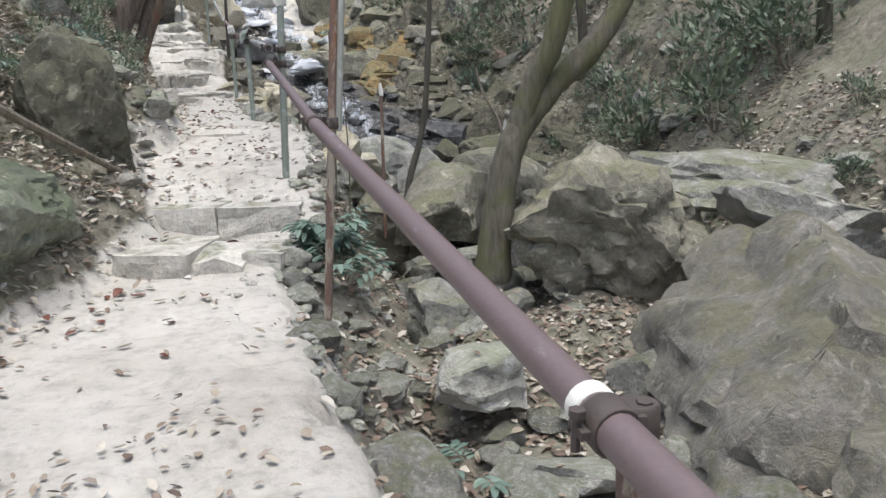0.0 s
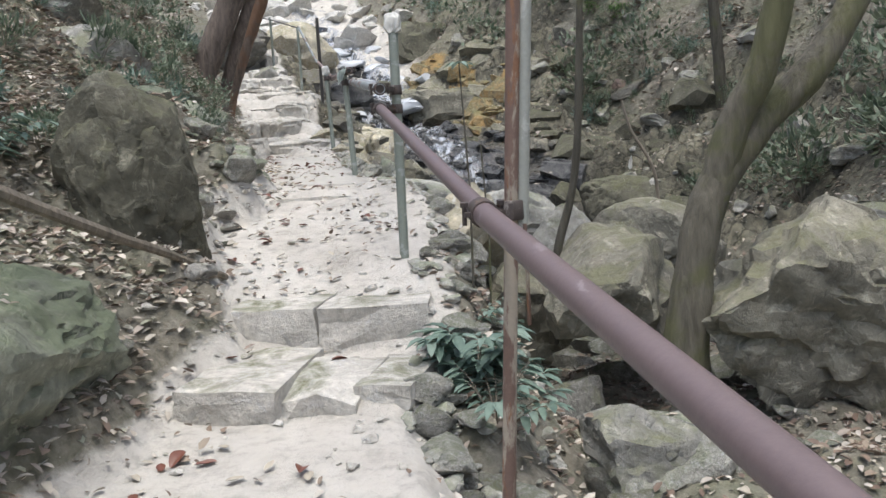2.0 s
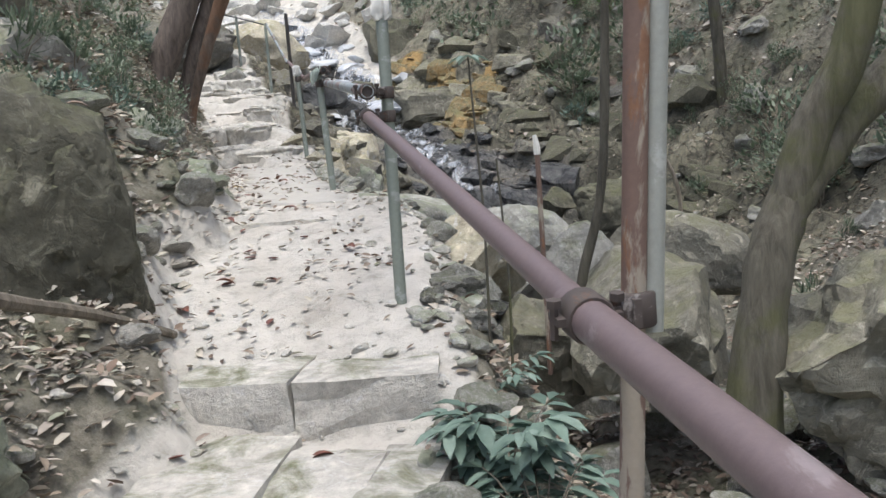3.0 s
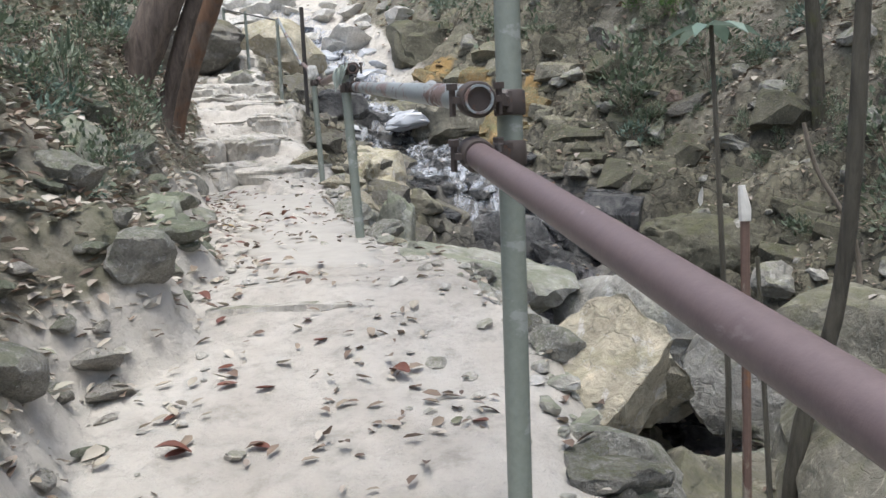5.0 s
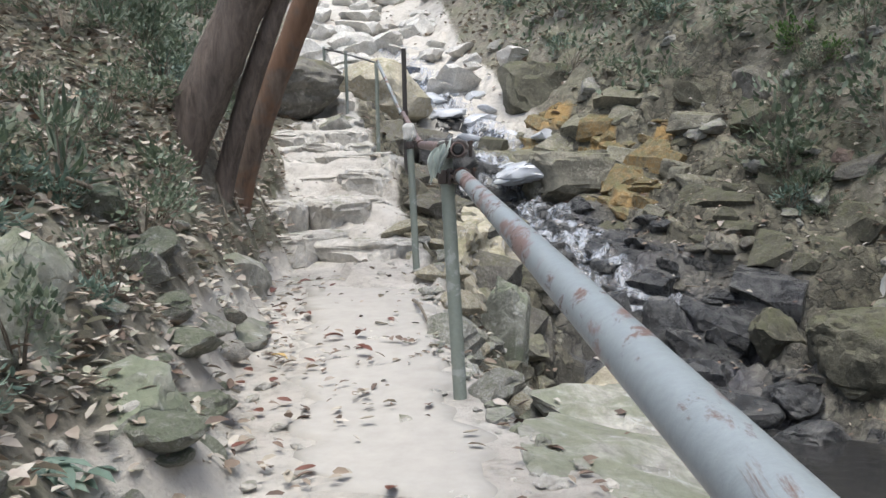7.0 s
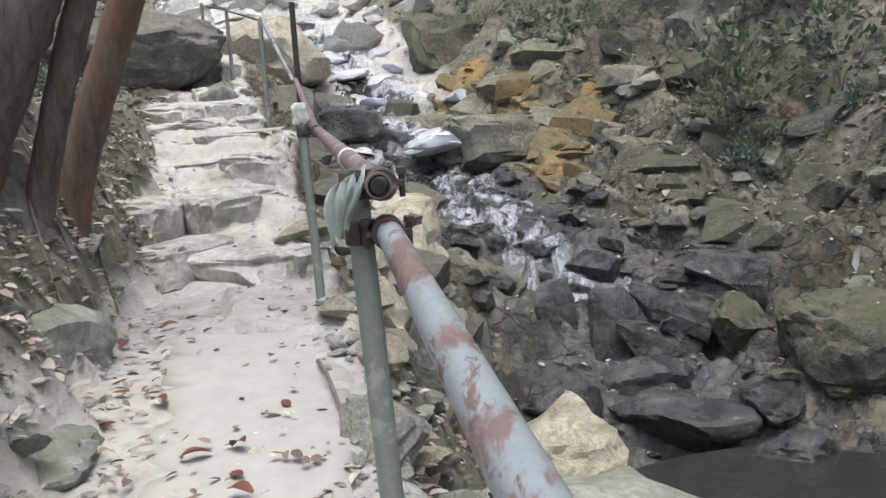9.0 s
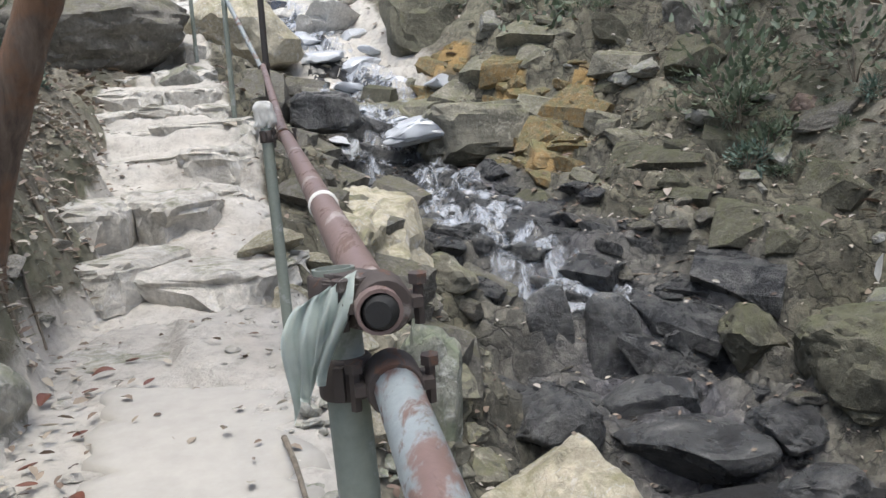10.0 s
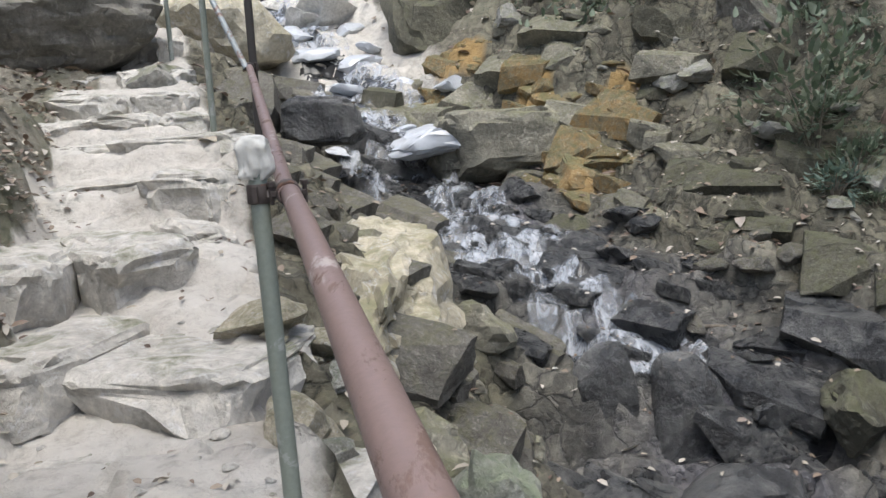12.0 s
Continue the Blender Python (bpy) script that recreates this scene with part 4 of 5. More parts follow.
def step(y, x0, x1, top, rise, depth, widths, seed, m, label, skew=0.0):
    rnd = random.Random(seed)
    s = thing("stone_step", label, "step", "stone steps of the path", at=((x0 + x1) / 2, y, top))
    s.rotation_euler[2] = skew
    total, x = sum(widths), x0
    for i, w in enumerate(widths):
        w = (x1 - x0) * w / total
        z = rnd.uniform(-0.03, 0.0) if i else 0
        z -= 0 if y < 12 else rnd.uniform(0, 0.08)
        if y < 12:
            me = split_block("stone", seed * 10 + i, (w * 0.53, depth * 0.53, rise * 0.62), m, 3, 0.06, 1.1)
        else:
            me = rock_mesh("stone", seed * 10 + i, (w * 0.58, depth * 0.54, rise * 0.62), m, 10, 4, 0.075, (0.66, 0.98), None, 0.4)
        o = part("stone", me, m, s)
        o.location = (x + w / 2 - (x0 + x1) / 2, depth * 0.45 + (rnd.uniform(-0.05, 0.05) if y < 12 else rnd.uniform(-0.28, 0.28)), z - rise * 0.52)
        o.rotation_euler = (rnd.uniform(-0.03, 0.03), rnd.uniform(-0.03, 0.03), rnd.uniform(-0.12, 0.12) if y < 12 else rnd.uniform(-0.4, 0.25))
        x += w


step(5.86, -2.25, -1.1, 0.48, 0.24, 0.75, (1.1, 0.9, 0.6), 1, M_PALE, "pale rough-hewn stone step of three blocks")
step(6.66, -2.3, -1.17, 0.70, 0.26, 0.7, (0.9, 1.0), 2, M_PALE, "pale rough-hewn stone step of two blocks")
step(9.15, -2.75, -1.95, 1.225, 0.16, 0.7, (1, 0.7), 3, M_PALE, "low worn slab step in the sandy path")
for i, (y, top, rise) in enumerate(((13.75, 1.68, 0.14), (15.1, 1.93, 0.32), (16.45, 2.34, 0.44), (17.7, 2.66, 0.34), (18.6, 2.92, 0.3), (19.5, 3.14, 0.34), (20.5, 3.42, 0.36), (21.7, 3.75, 0.4), (23.2, 4.25, 0.45))):
    l, r = np.interp(y, PATH_Y, PATH_L), np.interp(y, PATH_Y, PATH_R)
    step(y, l - 0.1, r + 0.05, top, rise, 1.05, [(1.2, 0.8), (0.7, 1.3), (0.8, 1, 0.7)][i % 3], 20 + i, M_PALE, "broad pale weathered rock step of the climbing path", (0.0, 0.08, 0.5, 0.25, -0.1, 0.3, 0.05, 0.2, 0.1)[i])


# ---- strewn stones ----
def strew(count, y0, y1, where, sizes, materials, label, group, seed, sink=0.35, name="stone", proto=7, cuts=10, flatten=0.75, boxy=0, join=False):
    rnd = random.Random(seed)
    protos = []
    for i in range(proto):
        for m in materials:
            protos.append(rock_mesh(name, seed * 100 + i, (1, rnd.uniform(0.75, 1.0), rnd.uniform(0.55, 1.0) * flatten), m, cuts, 3, 0.07, (0.5, 0.85), None, boxy))
    V, F, total = [], [], 0
    for _ in range(count):
        y = rnd.uniform(y0, y1)
        x = where(y, rnd)
        r = sizes[0] + (sizes[1] - sizes[0]) * rnd.random() ** 2
        me = rnd.choice(protos)
        m = pose(x, y, height(x, y) + r * (0.62 * flatten - sink), rnd.uniform(-14, 14), rnd.uniform(-14, 14), rnd.uniform(0, 360)) @ Matrix.Diagonal((r, r, r, 1))
        if join:
            co = np.empty(len(me.vertices) * 3)
            me.vertices.foreach_get("co", co)
            mat = np.array(m)
            V.append(co.reshape(-1, 3) @ mat[:3, :3].T + mat[:3, 3])
            idx = np.empty(len(me.polygons) * 3, np.int32)
            me.polygons.foreach_get("vertices", idx)
            F.append(idx.reshape(-1, 3) + total)
            total += len(me.vertices)
        else:
            ob = new(name, me)
            ob.matrix_world = m
            tagged(ob, label, "rock", group)
    if join:
        tagged(new(name, mesh_from(name, np.concatenate(V), np.concatenate(F).tolist(), materials[0], False)), label, "rocks", kind="stuff")


edge_r = lambda y: float(np.interp(y, PATH_Y, PATH_R))
edge_l = lambda y: float(np.interp(y, PATH_Y, PATH_L))
bed = lambda y: float(np.interp(y, BED_Y, BED_X))
strew(75, 2.4, 9, lambda y, r: edge_r(y) + 0.1 + abs(r.gauss(0, 0.28)), (0.07, 0.2), [M_EDGE, M_ROCK], "grey-green stone at the path edge", "edging stones", 31, 0.2, name="edging_stone")
strew(60, 9, 16, lambda y, r: edge_r(y) + 0.1 + abs(r.gauss(0, 0.45)), (0.08, 0.28), [M_EDGE, M_CREAM], "pale green stone beside the path", "edging stones", 32, 0.2, name="edging_stone")
strew(70, 2.5, 12, lambda y, r: bed(y) + r.gauss(0.1, 0.7), (0.12, 0.38), [M_ROCK, M_EDGE], "grey stone in the dry gully", "gully stones", 33, 0.2)
strew(46, 7.2, 11.2, lambda y, r: edge_l(y) - abs(r.gauss(0.25, 0.35)), (0.06, 0.19), [M_EDGE, M_MOSSY], "grey-green stone half buried in the bank", "bank stones", 45, 0.35)
strew(34, 8.6, 13.5, lambda y, r: r.uniform(edge_r(y) + 0.4, bed(y) + 0.4), (0.14, 0.42), [M_EDGE, M_BROWN], "rough stone between path and gully", "gully stones", 46, 0.25)
strew(35, 5, 16, lambda y, r: edge_l(y) - 0.05 - abs(r.gauss(0, 0.2)), (0.04, 0.12), [M_EDGE, M_PALE], "mossy stone at the foot of the bank", "bank stones", 34, 0.3)
strew(26, 16.4, 20.5, lambda y, r: bed(y) + r.gauss(0.1, 0.6), (0.1, 0.3), [M_WET], "wet dark stone in the stream", "stream stones", 35, 0.3, name="wet_stone", cuts=14, flatten=0.6)
strew(650, 2.4, 14, lambda y, r: edge_r(y) + abs(r.gauss(0, 0.5)), (0.02, 0.07), [M_EDGE], "small rubble beside the path", "", 41, 0.1, name="rubble", join=True, proto=4)
strew(380, 5.2, 16, lambda y, r: r.choice((edge_l(y), edge_r(y) - 0.15)) + r.gauss(0, 0.2), (0.012, 0.05), [M_PALE], "small pale stones set in the sandy path", "", 42, 0.25, name="path_rubble", join=True, proto=4)
strew(18, 15, 24, lambda y, r: bed(y) + 0.8 + abs(r.gauss(0, 0.9)), (0.15, 0.42), [M_GREYBROWN], "grey-brown stone of the stream bank", "stream bank stones", 36, 0.42, name="bank_rock", cuts=14, flatten=0.5, boxy=0.75)
strew(30, 20, 22.6, lambda y, r: bed(y) + r.gauss(0, 0.8), (0.08, 0.28), [M_WET], "wet dark stone of the cascade", "cascade stones", 43, 0.3, name="cascade_stone", cuts=14, flatten=0.6)
strew(60, 26.5, 42, lambda y, r: bed(y) + r.gauss(-0.5, 1.6), (0.25, 0.8), [M_PALELIT], "pale boulder of the upper stream", "upper stream boulders", 37, 0.25, name="pale_boulder")
strew(150, 5, 30, lambda y, r: bed(y) + 2.2 + abs(r.gauss(0, 2.2)), (0.06, 0.35), [M_ROCK], "grey stones in the leafy slope", "", 38, 0.35, name="slope_rocks", join=True)
strew(40, 14, 19, lambda y, r: (edge_r(y) * 0.6 + bed(y) * 0.4) + r.gauss(0, 0.3), (0.15, 0.45), [M_BROWN], "grey-brown stones between path and stream", "", 39, 0.3, name="ledge_rocks", cuts=13, join=True)
strew(30, 26, 42, lambda y, r: edge_l(y) + r.uniform(0, 2.0), (0.25, 0.8), [M_PALELIT], "pale rock of the upper path", "upper path rocks", 40, 0.25, name="pale_rock")


strew(26, 22.4, 27, lambda y, r: bed(y) + r.gauss(-0.5, 0.8), (0.2, 0.5), [M_VEIL], "wet cascade rock coloured pale for sky sheen and white water", "cascade rocks", 44, 0.3, name="cascade_rock", cuts=12, flatten=0.55)


HEROES = ((-1.2, 18.25, 0.4), (-1.78, 18.45, 0.3), (-0.75, 16.9, 0.75), (-0.85, 17.5, 0.4), (0.08, 17.95, 0.4), (1.2, 17.2, 0.9))


def bedrock():
    """Fractured bedrock of the stream and its bank: tilted blocks laid along the strike of the rock."""
    rnd = random.Random(83)
    groups = {}
    for name, m in (("wet", M_WET), ("umber", M_UMBER), ("olive", M_BROWN), ("ochre", M_ORANGE), ("pale", M_GREYBROWN)):
        groups[name] = [split_block("bedrock_block", 700 + i, (1, rnd.uniform(0.5, 0.85), rnd.uniform(0.4, 0.75)), m, 7, 0.05) for i in range(8)]
    words = {"wet": "dark wet bedrock block in the stream", "umber": "dark olive-brown bedrock block of the bank", "olive": "olive bedrock block beside the cascade",
             "ochre": "ochre iron-stained bedrock block", "pale": "grey-brown rock between path and stream"}
    strike = math.radians(-24)
    for a in np.arange(-13, 4, 0.4):
        for b in np.arange(13, 26, 0.3):
            p, q = a + rnd.uniform(-0.2, 0.2), b + rnd.uniform(-0.14, 0.14)
            x, y = p * math.cos(strike) - q * math.sin(strike) - 5.5, p * math.sin(strike) + q * math.cos(strike)
            away = x - bed(y)
            if not 15.6 < y < 24.5 or x < edge_r(y) + 0.35 or away > 3.4 + rnd.uniform(-0.6, 0.6) or (y < 16.9 and away < 1.1):
                continue
            if any(abs(x - hx) < w and -0.75 < y - hy < 0.3 for hx, hy, w in HEROES):
                continue
            z, sand, wet, rock, iron = (float(v[0]) for v in spread([x], [y]))
            near_stain = min(math.hypot(x - sx, y - sy) / r for sx, sy, r in STAINS)
            kind = "ochre" if near_stain < 1.4 else "wet" if wet > 0.35 + rnd.uniform(-0.15, 0.15) else "olive" if near_stain < 3.0 and rnd.random() < 0.7 else "pale" if away < -0.6 else "umber"
            if kind == "umber" and rnd.random() < 0.42:
                continue
            r = 0.15 + 0.36 * rnd.random() ** 2.2
            ob = new("bedrock_block", rnd.choice(groups[kind]))
            ob.matrix_world = pose(x, y, z - 0.3 * r + rnd.uniform(-0.06, 0.06), rnd.uniform(-4, 12), rnd.uniform(6, 20), -24 + rnd.uniform(-14, 14)) @ Matrix.Diagonal((r, r * rnd.uniform(0.8, 1.1), r * rnd.uniform(0.8, 1.2), 1))
            tagged(ob, words[kind], "rock", "bedrock blocks")


bedrock()


def cement_slab():
    """A trodden cement slab laid on the path, with broken edges."""
    ys = np.linspace(9.9, 13.5, 46)
    rnd = np.random.default_rng(4)
    V, rows = [], []
    for y in ys:
        l, r = np.interp(y, [9.9, 11.3, 13.5], [-2.66, -3.25, -3.98]), np.interp(y, [9.9, 12, 13.5], [-2.1, -2.75, -3.2])
        l, r = l + 0.05 * rnd.normal(), r + 0.05 * rnd.normal()
        x = np.concatenate([[l - 0.03], np.linspace(l, r, 9), [r + 0.03]])
        z = np.interp(y, LEVEL_Y, LEVEL_Z) + 0.014 + 0.01 * fbm(flat3(x * 2, np.full(11, y) * 2), 6, 2)
        z[0] -= 0.1
        z[-1] -= 0.1
        V += [(a, y, b) for a, b in zip(x, z)]
    F = [(j * 11 + i, j * 11 + i + 1, j * 11 + i + 12, j * 11 + i + 11) for j in range(45) for i in range(10)]
    V += [(V[i][0], 9.87, V[i][2] - 0.1) for i in range(11)]
    n = len(V) - 11
    F += [(n + i, n + i + 1, i + 1, i) for i in range(10)]
    tagged(new("pavement", mesh_from("pavement", V, F, M_SLAB)), "pale trodden cement slab in the sandy path", "pavement", kind="structure")


cement_slab()


# ---- leaves and plants ----
def leaf_mesh(name, pos, along_, side, length, width, material, fold=0.25, droop=0.15):
    """Many leaves as one mesh: a rounded outline of six corners, folded along the rib."""
    pos, along_, side = np.asarray(pos), np.asarray(along_), np.asarray(side)
    along_ = along_ / np.linalg.norm(along_, axis=1, keepdims=True)
    side = side - along_ * (side * along_).sum(1, keepdims=True)
    side = side / np.maximum(np.linalg.norm(side, axis=1, keepdims=True), 1e-6)
    nrm = np.cross(along_, side)
    L, W = np.asarray(length)[:, None], np.asarray(width)[:, None]
    n = len(pos)
    lift = nrm * W * fold
    a, c = along_ * L * 0.28, along_ * L * 0.68 - nrm * L * droop * 0.4
    v = np.stack([pos, pos + a + side * W * 0.48 + lift, pos + c + side * W * 0.42 + lift, pos + along_ * L - nrm * L * droop, pos + c - side * W * 0.42 + lift, pos + a - side * W * 0.48 + lift, pos + along_ * L * 0.5], 1).reshape(-1, 3)
    b = np.arange(n)[:, None, None] * 7
    f = (b + np.array([[0, 1, 6], [1, 2, 6], [2, 3, 6], [3, 4, 6], [4, 5, 6], [5, 0, 6]])[None]).reshape(-1, 3)
    me = bpy.data.meshes.new(name)
    me.vertices.add(len(v))
    me.vertices.foreach_set("co", v.ravel())
    me.loops.add(f.size)
    me.loops.foreach_set("vertex_index", f.ravel().astype(np.int32))
    me.polygons.add(len(f))
    me.polygons.foreach_set("loop_start", np.arange(0, f.size, 3, dtype=np.int32))
    me.update(calc_edges=True)
    me.materials.append(material)
    return me


def litter(name, count, xr, yr, keep, sizes, material, label, seed):
    rnd = np.random.default_rng(seed)
    x, y = rnd.uniform(*xr, count), rnd.uniform(*yr, count)
    z, sand, wet, rock = spread(x, y)[:4]
    ok = rnd.random(count) < keep(x, y, sand, wet) * (1 - 0.72 * rock)
    x, y, z = x[ok], y[ok], z[ok]
    n = len(x)
    a = rnd.uniform(0, 2 * math.pi, n)
    tip = rnd.normal(0, 0.28, n)
    along_ = np.stack([np.cos(a), np.sin(a), tip], 1)
    side = np.stack([-np.sin(a), np.cos(a), rnd.normal(0, 0.35, n)], 1)
    L = rnd.uniform(*sizes, n)
    z = z + (np.where((y > 9.8) & (y < 13.6), 0.02, 0.002) if name == "path_litter" else 0)
    me = leaf_mesh(name, np.stack([x, y, z + 0.012 + 0.3 * np.abs(tip) * L], 1), along_, side, L, L * rnd.uniform(0.35, 0.6, n), material, 0.2, rnd.uniform(-0.1, 0.2, n)[:, None])
    tagged(new(name, me), label, "leaf litter", kind="stuff")


near = lambda x, y, s, w: (1 - s) * (1 - 0.8 * np.clip(w * 1.5, 0, 1)) * (0.45 + 0.55 * np.clip(1.2 * fbm(flat3(x * 0.8, y * 0.8), 21, 2) + 0.6, 0, 1))
litter("leaf_litter", 130000, (-8, 5), (1, 22), near, (0.035, 0.095), M_LITTER, "brown and grey fallen leaves covering the slopes", 1)
litter("leaf_litter", 26000, (-16, 12), (18, 45), near, (0.1, 0.22), M_LITTER, "brown fallen leaves on the far slopes", 2)
litter("leaf_litter", 46000, (-6.8, -2.2), (4, 17), lambda x, y, s, w: (1 - s) * (x < np.interp(y, PATH_Y, PATH_L) + 0.1) * (0.3 + 0.7 * (fbm(flat3(x * 0.9, y * 0.9), 23, 2) > -0.1)), (0.035, 0.085), M_LITTERPALE, "pale brown leaves lying thick on the bank", 4)
litter("path_litter", 12000, (-6, 0.6), (1.5, 18), lambda x, y, s, w: (s > 0.6) * (0.12 + 0.7 * (fbm(flat3(x * 1.1, y * 1.1), 22, 2) > 0.45) + 0.5 * (x < np.interp(y, PATH_Y, PATH_L) + 0.3)), (0.03, 0.075), M_LITTER, "small dry leaf scraps scattered on the sandy path", 3)

P, N = [], []
_rb = np.random.default_rng(55)
for ob in [o for o in scene.objects if o.name.startswith(("boulder", "stone", "bank_rock", "wet_stone", "bedrock")) and o.type == "MESH" and o.parent is None and -1 < o.matrix_world.translation.y < 24]:
    me, mw = ob.data, ob.matrix_world
    size = max(mw.to_scale()) * max(ob.data.vertices[0].co.length, 0.2)
    for k in _rb.integers(0, len(me.polygons), int(min(60, 40 * size)) + 2):
        f = me.polygons[int(k)]
        n = (mw.to_3x3() @ f.normal).normalized()
        if n.z > 0.72:
            P.append(mw @ f.center + n * 0.01)
            N.append(n)
_a = _rb.uniform(0, 2 * math.pi, len(P))
_d = np.stack([np.cos(_a), np.sin(_a), _rb.normal(0, 0.2, len(P))], 1)
_l = _rb.uniform(0.04, 0.1, len(P))
tagged(new("leaf_scraps", leaf_mesh("leaf_scraps", np.array([tuple(p) for p in P]), _d, np.cross(np.array([tuple(n) for n in N]), _d), _l, _l * 0.45, M_LITTER)), "dry leaves lying on the boulders", "leaf litter", kind="stuff")

LEAF_PROTOS = []
for i, (m, L) in enumerate(((M_REDLEAF, 0.075), (M_REDLEAF, 0.11), (M_LITTER, 0.06), (M_YELLOWLEAF, 0.1), (M_LITTER, 0.08))):
    bm = bmesh.new()
    rows = []
    for k in range(7):
        t = k / 6
        w = 0.27 * L * math.sin(math.pi * min(1, t * 0.92 + 0.06)) ** 0.8
        zc = 0.1 * L * math.sin(math.pi * t) * (1 if i % 2 else -0.5) + 0.15 * L * t * (i % 3)
        rows.append([bm.verts.new((L * (t - 0.5), s * w, zc + abs(s) * w * 0.45)) for s in (-1, -0.5, 0, 0.5, 1)])
    for r0, r1 in zip(rows, rows[1:]):
        for k in range(4):
            bm.faces.new((r0[k], r0[k + 1], r1[k + 1], r1[k])).smooth = True
    LEAF_PROTOS.append(from_bm("fallen_leaf", bm, m))
_rl = random.Random(77)
for i in range(180):
    y = _rl.uniform(1.6, 14)
    x = _rl.uniform(edge_l(y) - 0.1, edge_r(y)) if _rl.random() < 0.35 else edge_l(y) + abs(_rl.gauss(0, 0.3))
    k = _rl.choice((0, 0, 1, 2, 4, 2, 0, 2)) if i else 3
    ob = new("fallen_leaf", LEAF_PROTOS[k])
    ob.matrix_world = pose(x, y, height(x, y) + (0.03 if 9.8 < y < 13.6 else 0.014), _rl.uniform(-12, 12), _rl.uniform(-12, 12), _rl.uniform(0, 360))
    tagged(ob, ("curled red-brown fallen leaf on the path", "large red-brown fallen leaf on the path", "dry brown fallen leaf on the path", "yellow fallen leaf on the path", "pale brown fallen leaf on the path")[k], "leaf", "fallen leaves on the path")


def foliage(name, seed, n, spread, L, material, flat=0.5, ratio=0.35):
    rnd = np.random.default_rng(seed)
    k = max(4, n // 14)
    c = rnd.normal(size=(k, 3))
    c = c / np.linalg.norm(c, axis=1, keepdims=True) * rnd.uniform(0.35, 1.0, (k, 1))
    c = c * np.array(spread) + np.array([0, 0, spread[2] * 0.95])
    p = c[rnd.integers(0, k, n)] + rnd.normal(0, 0.16, (n, 3)) * np.array(spread)
    p[:, 2] = np.maximum(p[:, 2], 0.03)
    out = p - np.array([0, 0, spread[2] * 0.4])
    out = out / np.linalg.norm(out, axis=1, keepdims=True) + rnd.normal(0, 0.5, (n, 3))
    out[:, 2] -= 0.25
    side = np.cross(out, np.array([0, 0, 1.0])) + rnd.normal(0, 0.3, (n, 3))
    l = rnd.uniform(0.6, 1.25, n) * L
    return leaf_mesh(name, p, out, side, l, l * ratio * rnd.uniform(0.8, 1.3, n), material, 0.15, 0.2), c


def shrub_proto(seed, n, spread, L, material, ratio=0.35):
    me, c = foliage("leaves", seed, n, spread, L, material, ratio=ratio)
    bm = bmesh.new()
    for q in c[:9]:
        t = tube([Vector((0, 0, -0.08)), Vector(q) * 0.5 + Vector((0, 0, 0.05)), Vector(q)], [0.012, 0.008, 0.004], 5)
        tmp = bpy.data.meshes.new("tmp")
        t.to_mesh(tmp)
        t.free()
        bm.from_mesh(tmp)
        bpy.data.meshes.remove(tmp)
    return me, from_bm("stems", bm, M_TWIG)


SHRUBS = [shrub_proto(100 + i, n, sp, L, m, r) for i, (n, sp, L, m, r) in enumerate((
    (260, (0.45, 0.45, 0.35), 0.11, M_LEAF, 0.38), (320, (0.55, 0.5, 0.5), 0.09, M_LEAF, 0.4), (200, (0.35, 0.35, 0.25), 0.13, M_LEAFBLUE, 0.3),
    (420, (0.8, 0.8, 0.7), 0.13, M_LEAF, 0.4), (240, (0.45, 0.45, 0.4), 0.12, M_LEAFBRIGHT, 0.45), (180, (0.3, 0.3, 0.3), 0.2, M_LEAF, 0.12)))]
LABELS = ["low dark green leafy shrub on the slope", "dense green shrub with small leaves", "blue-green undergrowth plant with narrow leaves", "large green bush on the hillside", "bright green leafy shrub on the bank", "tuft of long grassy leaves on the bank"]


def shrub(kind, x, y, scale, rnd, lift=0.0):
    leaves, stems = SHRUBS[kind]
    s = thing("shrub", LABELS[kind], "shrub", "undergrowth")
    part("foliage", leaves, None, s)
    part("stalk", stems, None, s)
    s.matrix_world = pose(x, y, height(x, y) - 0.02 + lift, rnd.uniform(-10, 10), rnd.uniform(-10, 10), rnd.uniform(0, 360)) @ Matrix.Diagonal((scale, scale, scale, 1))


_rs = random.Random(5)
for _ in range(44):
    y = _rs.uniform(5.5, 19)
    d = 0.6 + abs(_rs.gauss(0, 1.2))
    shrub(_rs.choice((0, 0, 1, 2, 5, 2)), edge_l(y) - d, y, _rs.uniform(0.35, 0.8), _rs)
for _ in range(30):
    y = _rs.uniform(6.8, 12.5)
    shrub(_rs.choice((2, 0, 1, 2)), edge_l(y) - _rs.uniform(0.35, 1.5), y, _rs.uniform(0.28, 0.5), _rs)
for _ in range(60):
    y = _rs.uniform(13, 34)
    shrub(_rs.choice((0, 1, 1, 3)), edge_l(y) - _rs.uniform(1.8, 7), y, _rs.uniform(0.8, 1.5), _rs)
for _ in range(78):
    y = _rs.uniform(12, 36)
    shrub(_rs.choice((0, 1, 3, 3, 5)), bed(y) + _rs.uniform(3.2, 11), y, _rs.uniform(0.7, 1.5), _rs)
for _ in range(40):
    y = _rs.uniform(5, 20)
    shrub(_rs.choice((0, 2, 5)), bed(y) + _rs.uniform(2.4, 6), y, _rs.uniform(0.35, 0.8), _rs)
for _ in range(34):
    y = _rs.uniform(16.5, 25)
    shrub(_rs.choice((0, 1, 5, 0)), bed(y) + _rs.uniform(3.0, 5.5), y, _rs.uniform(0.25, 0.5), _rs)
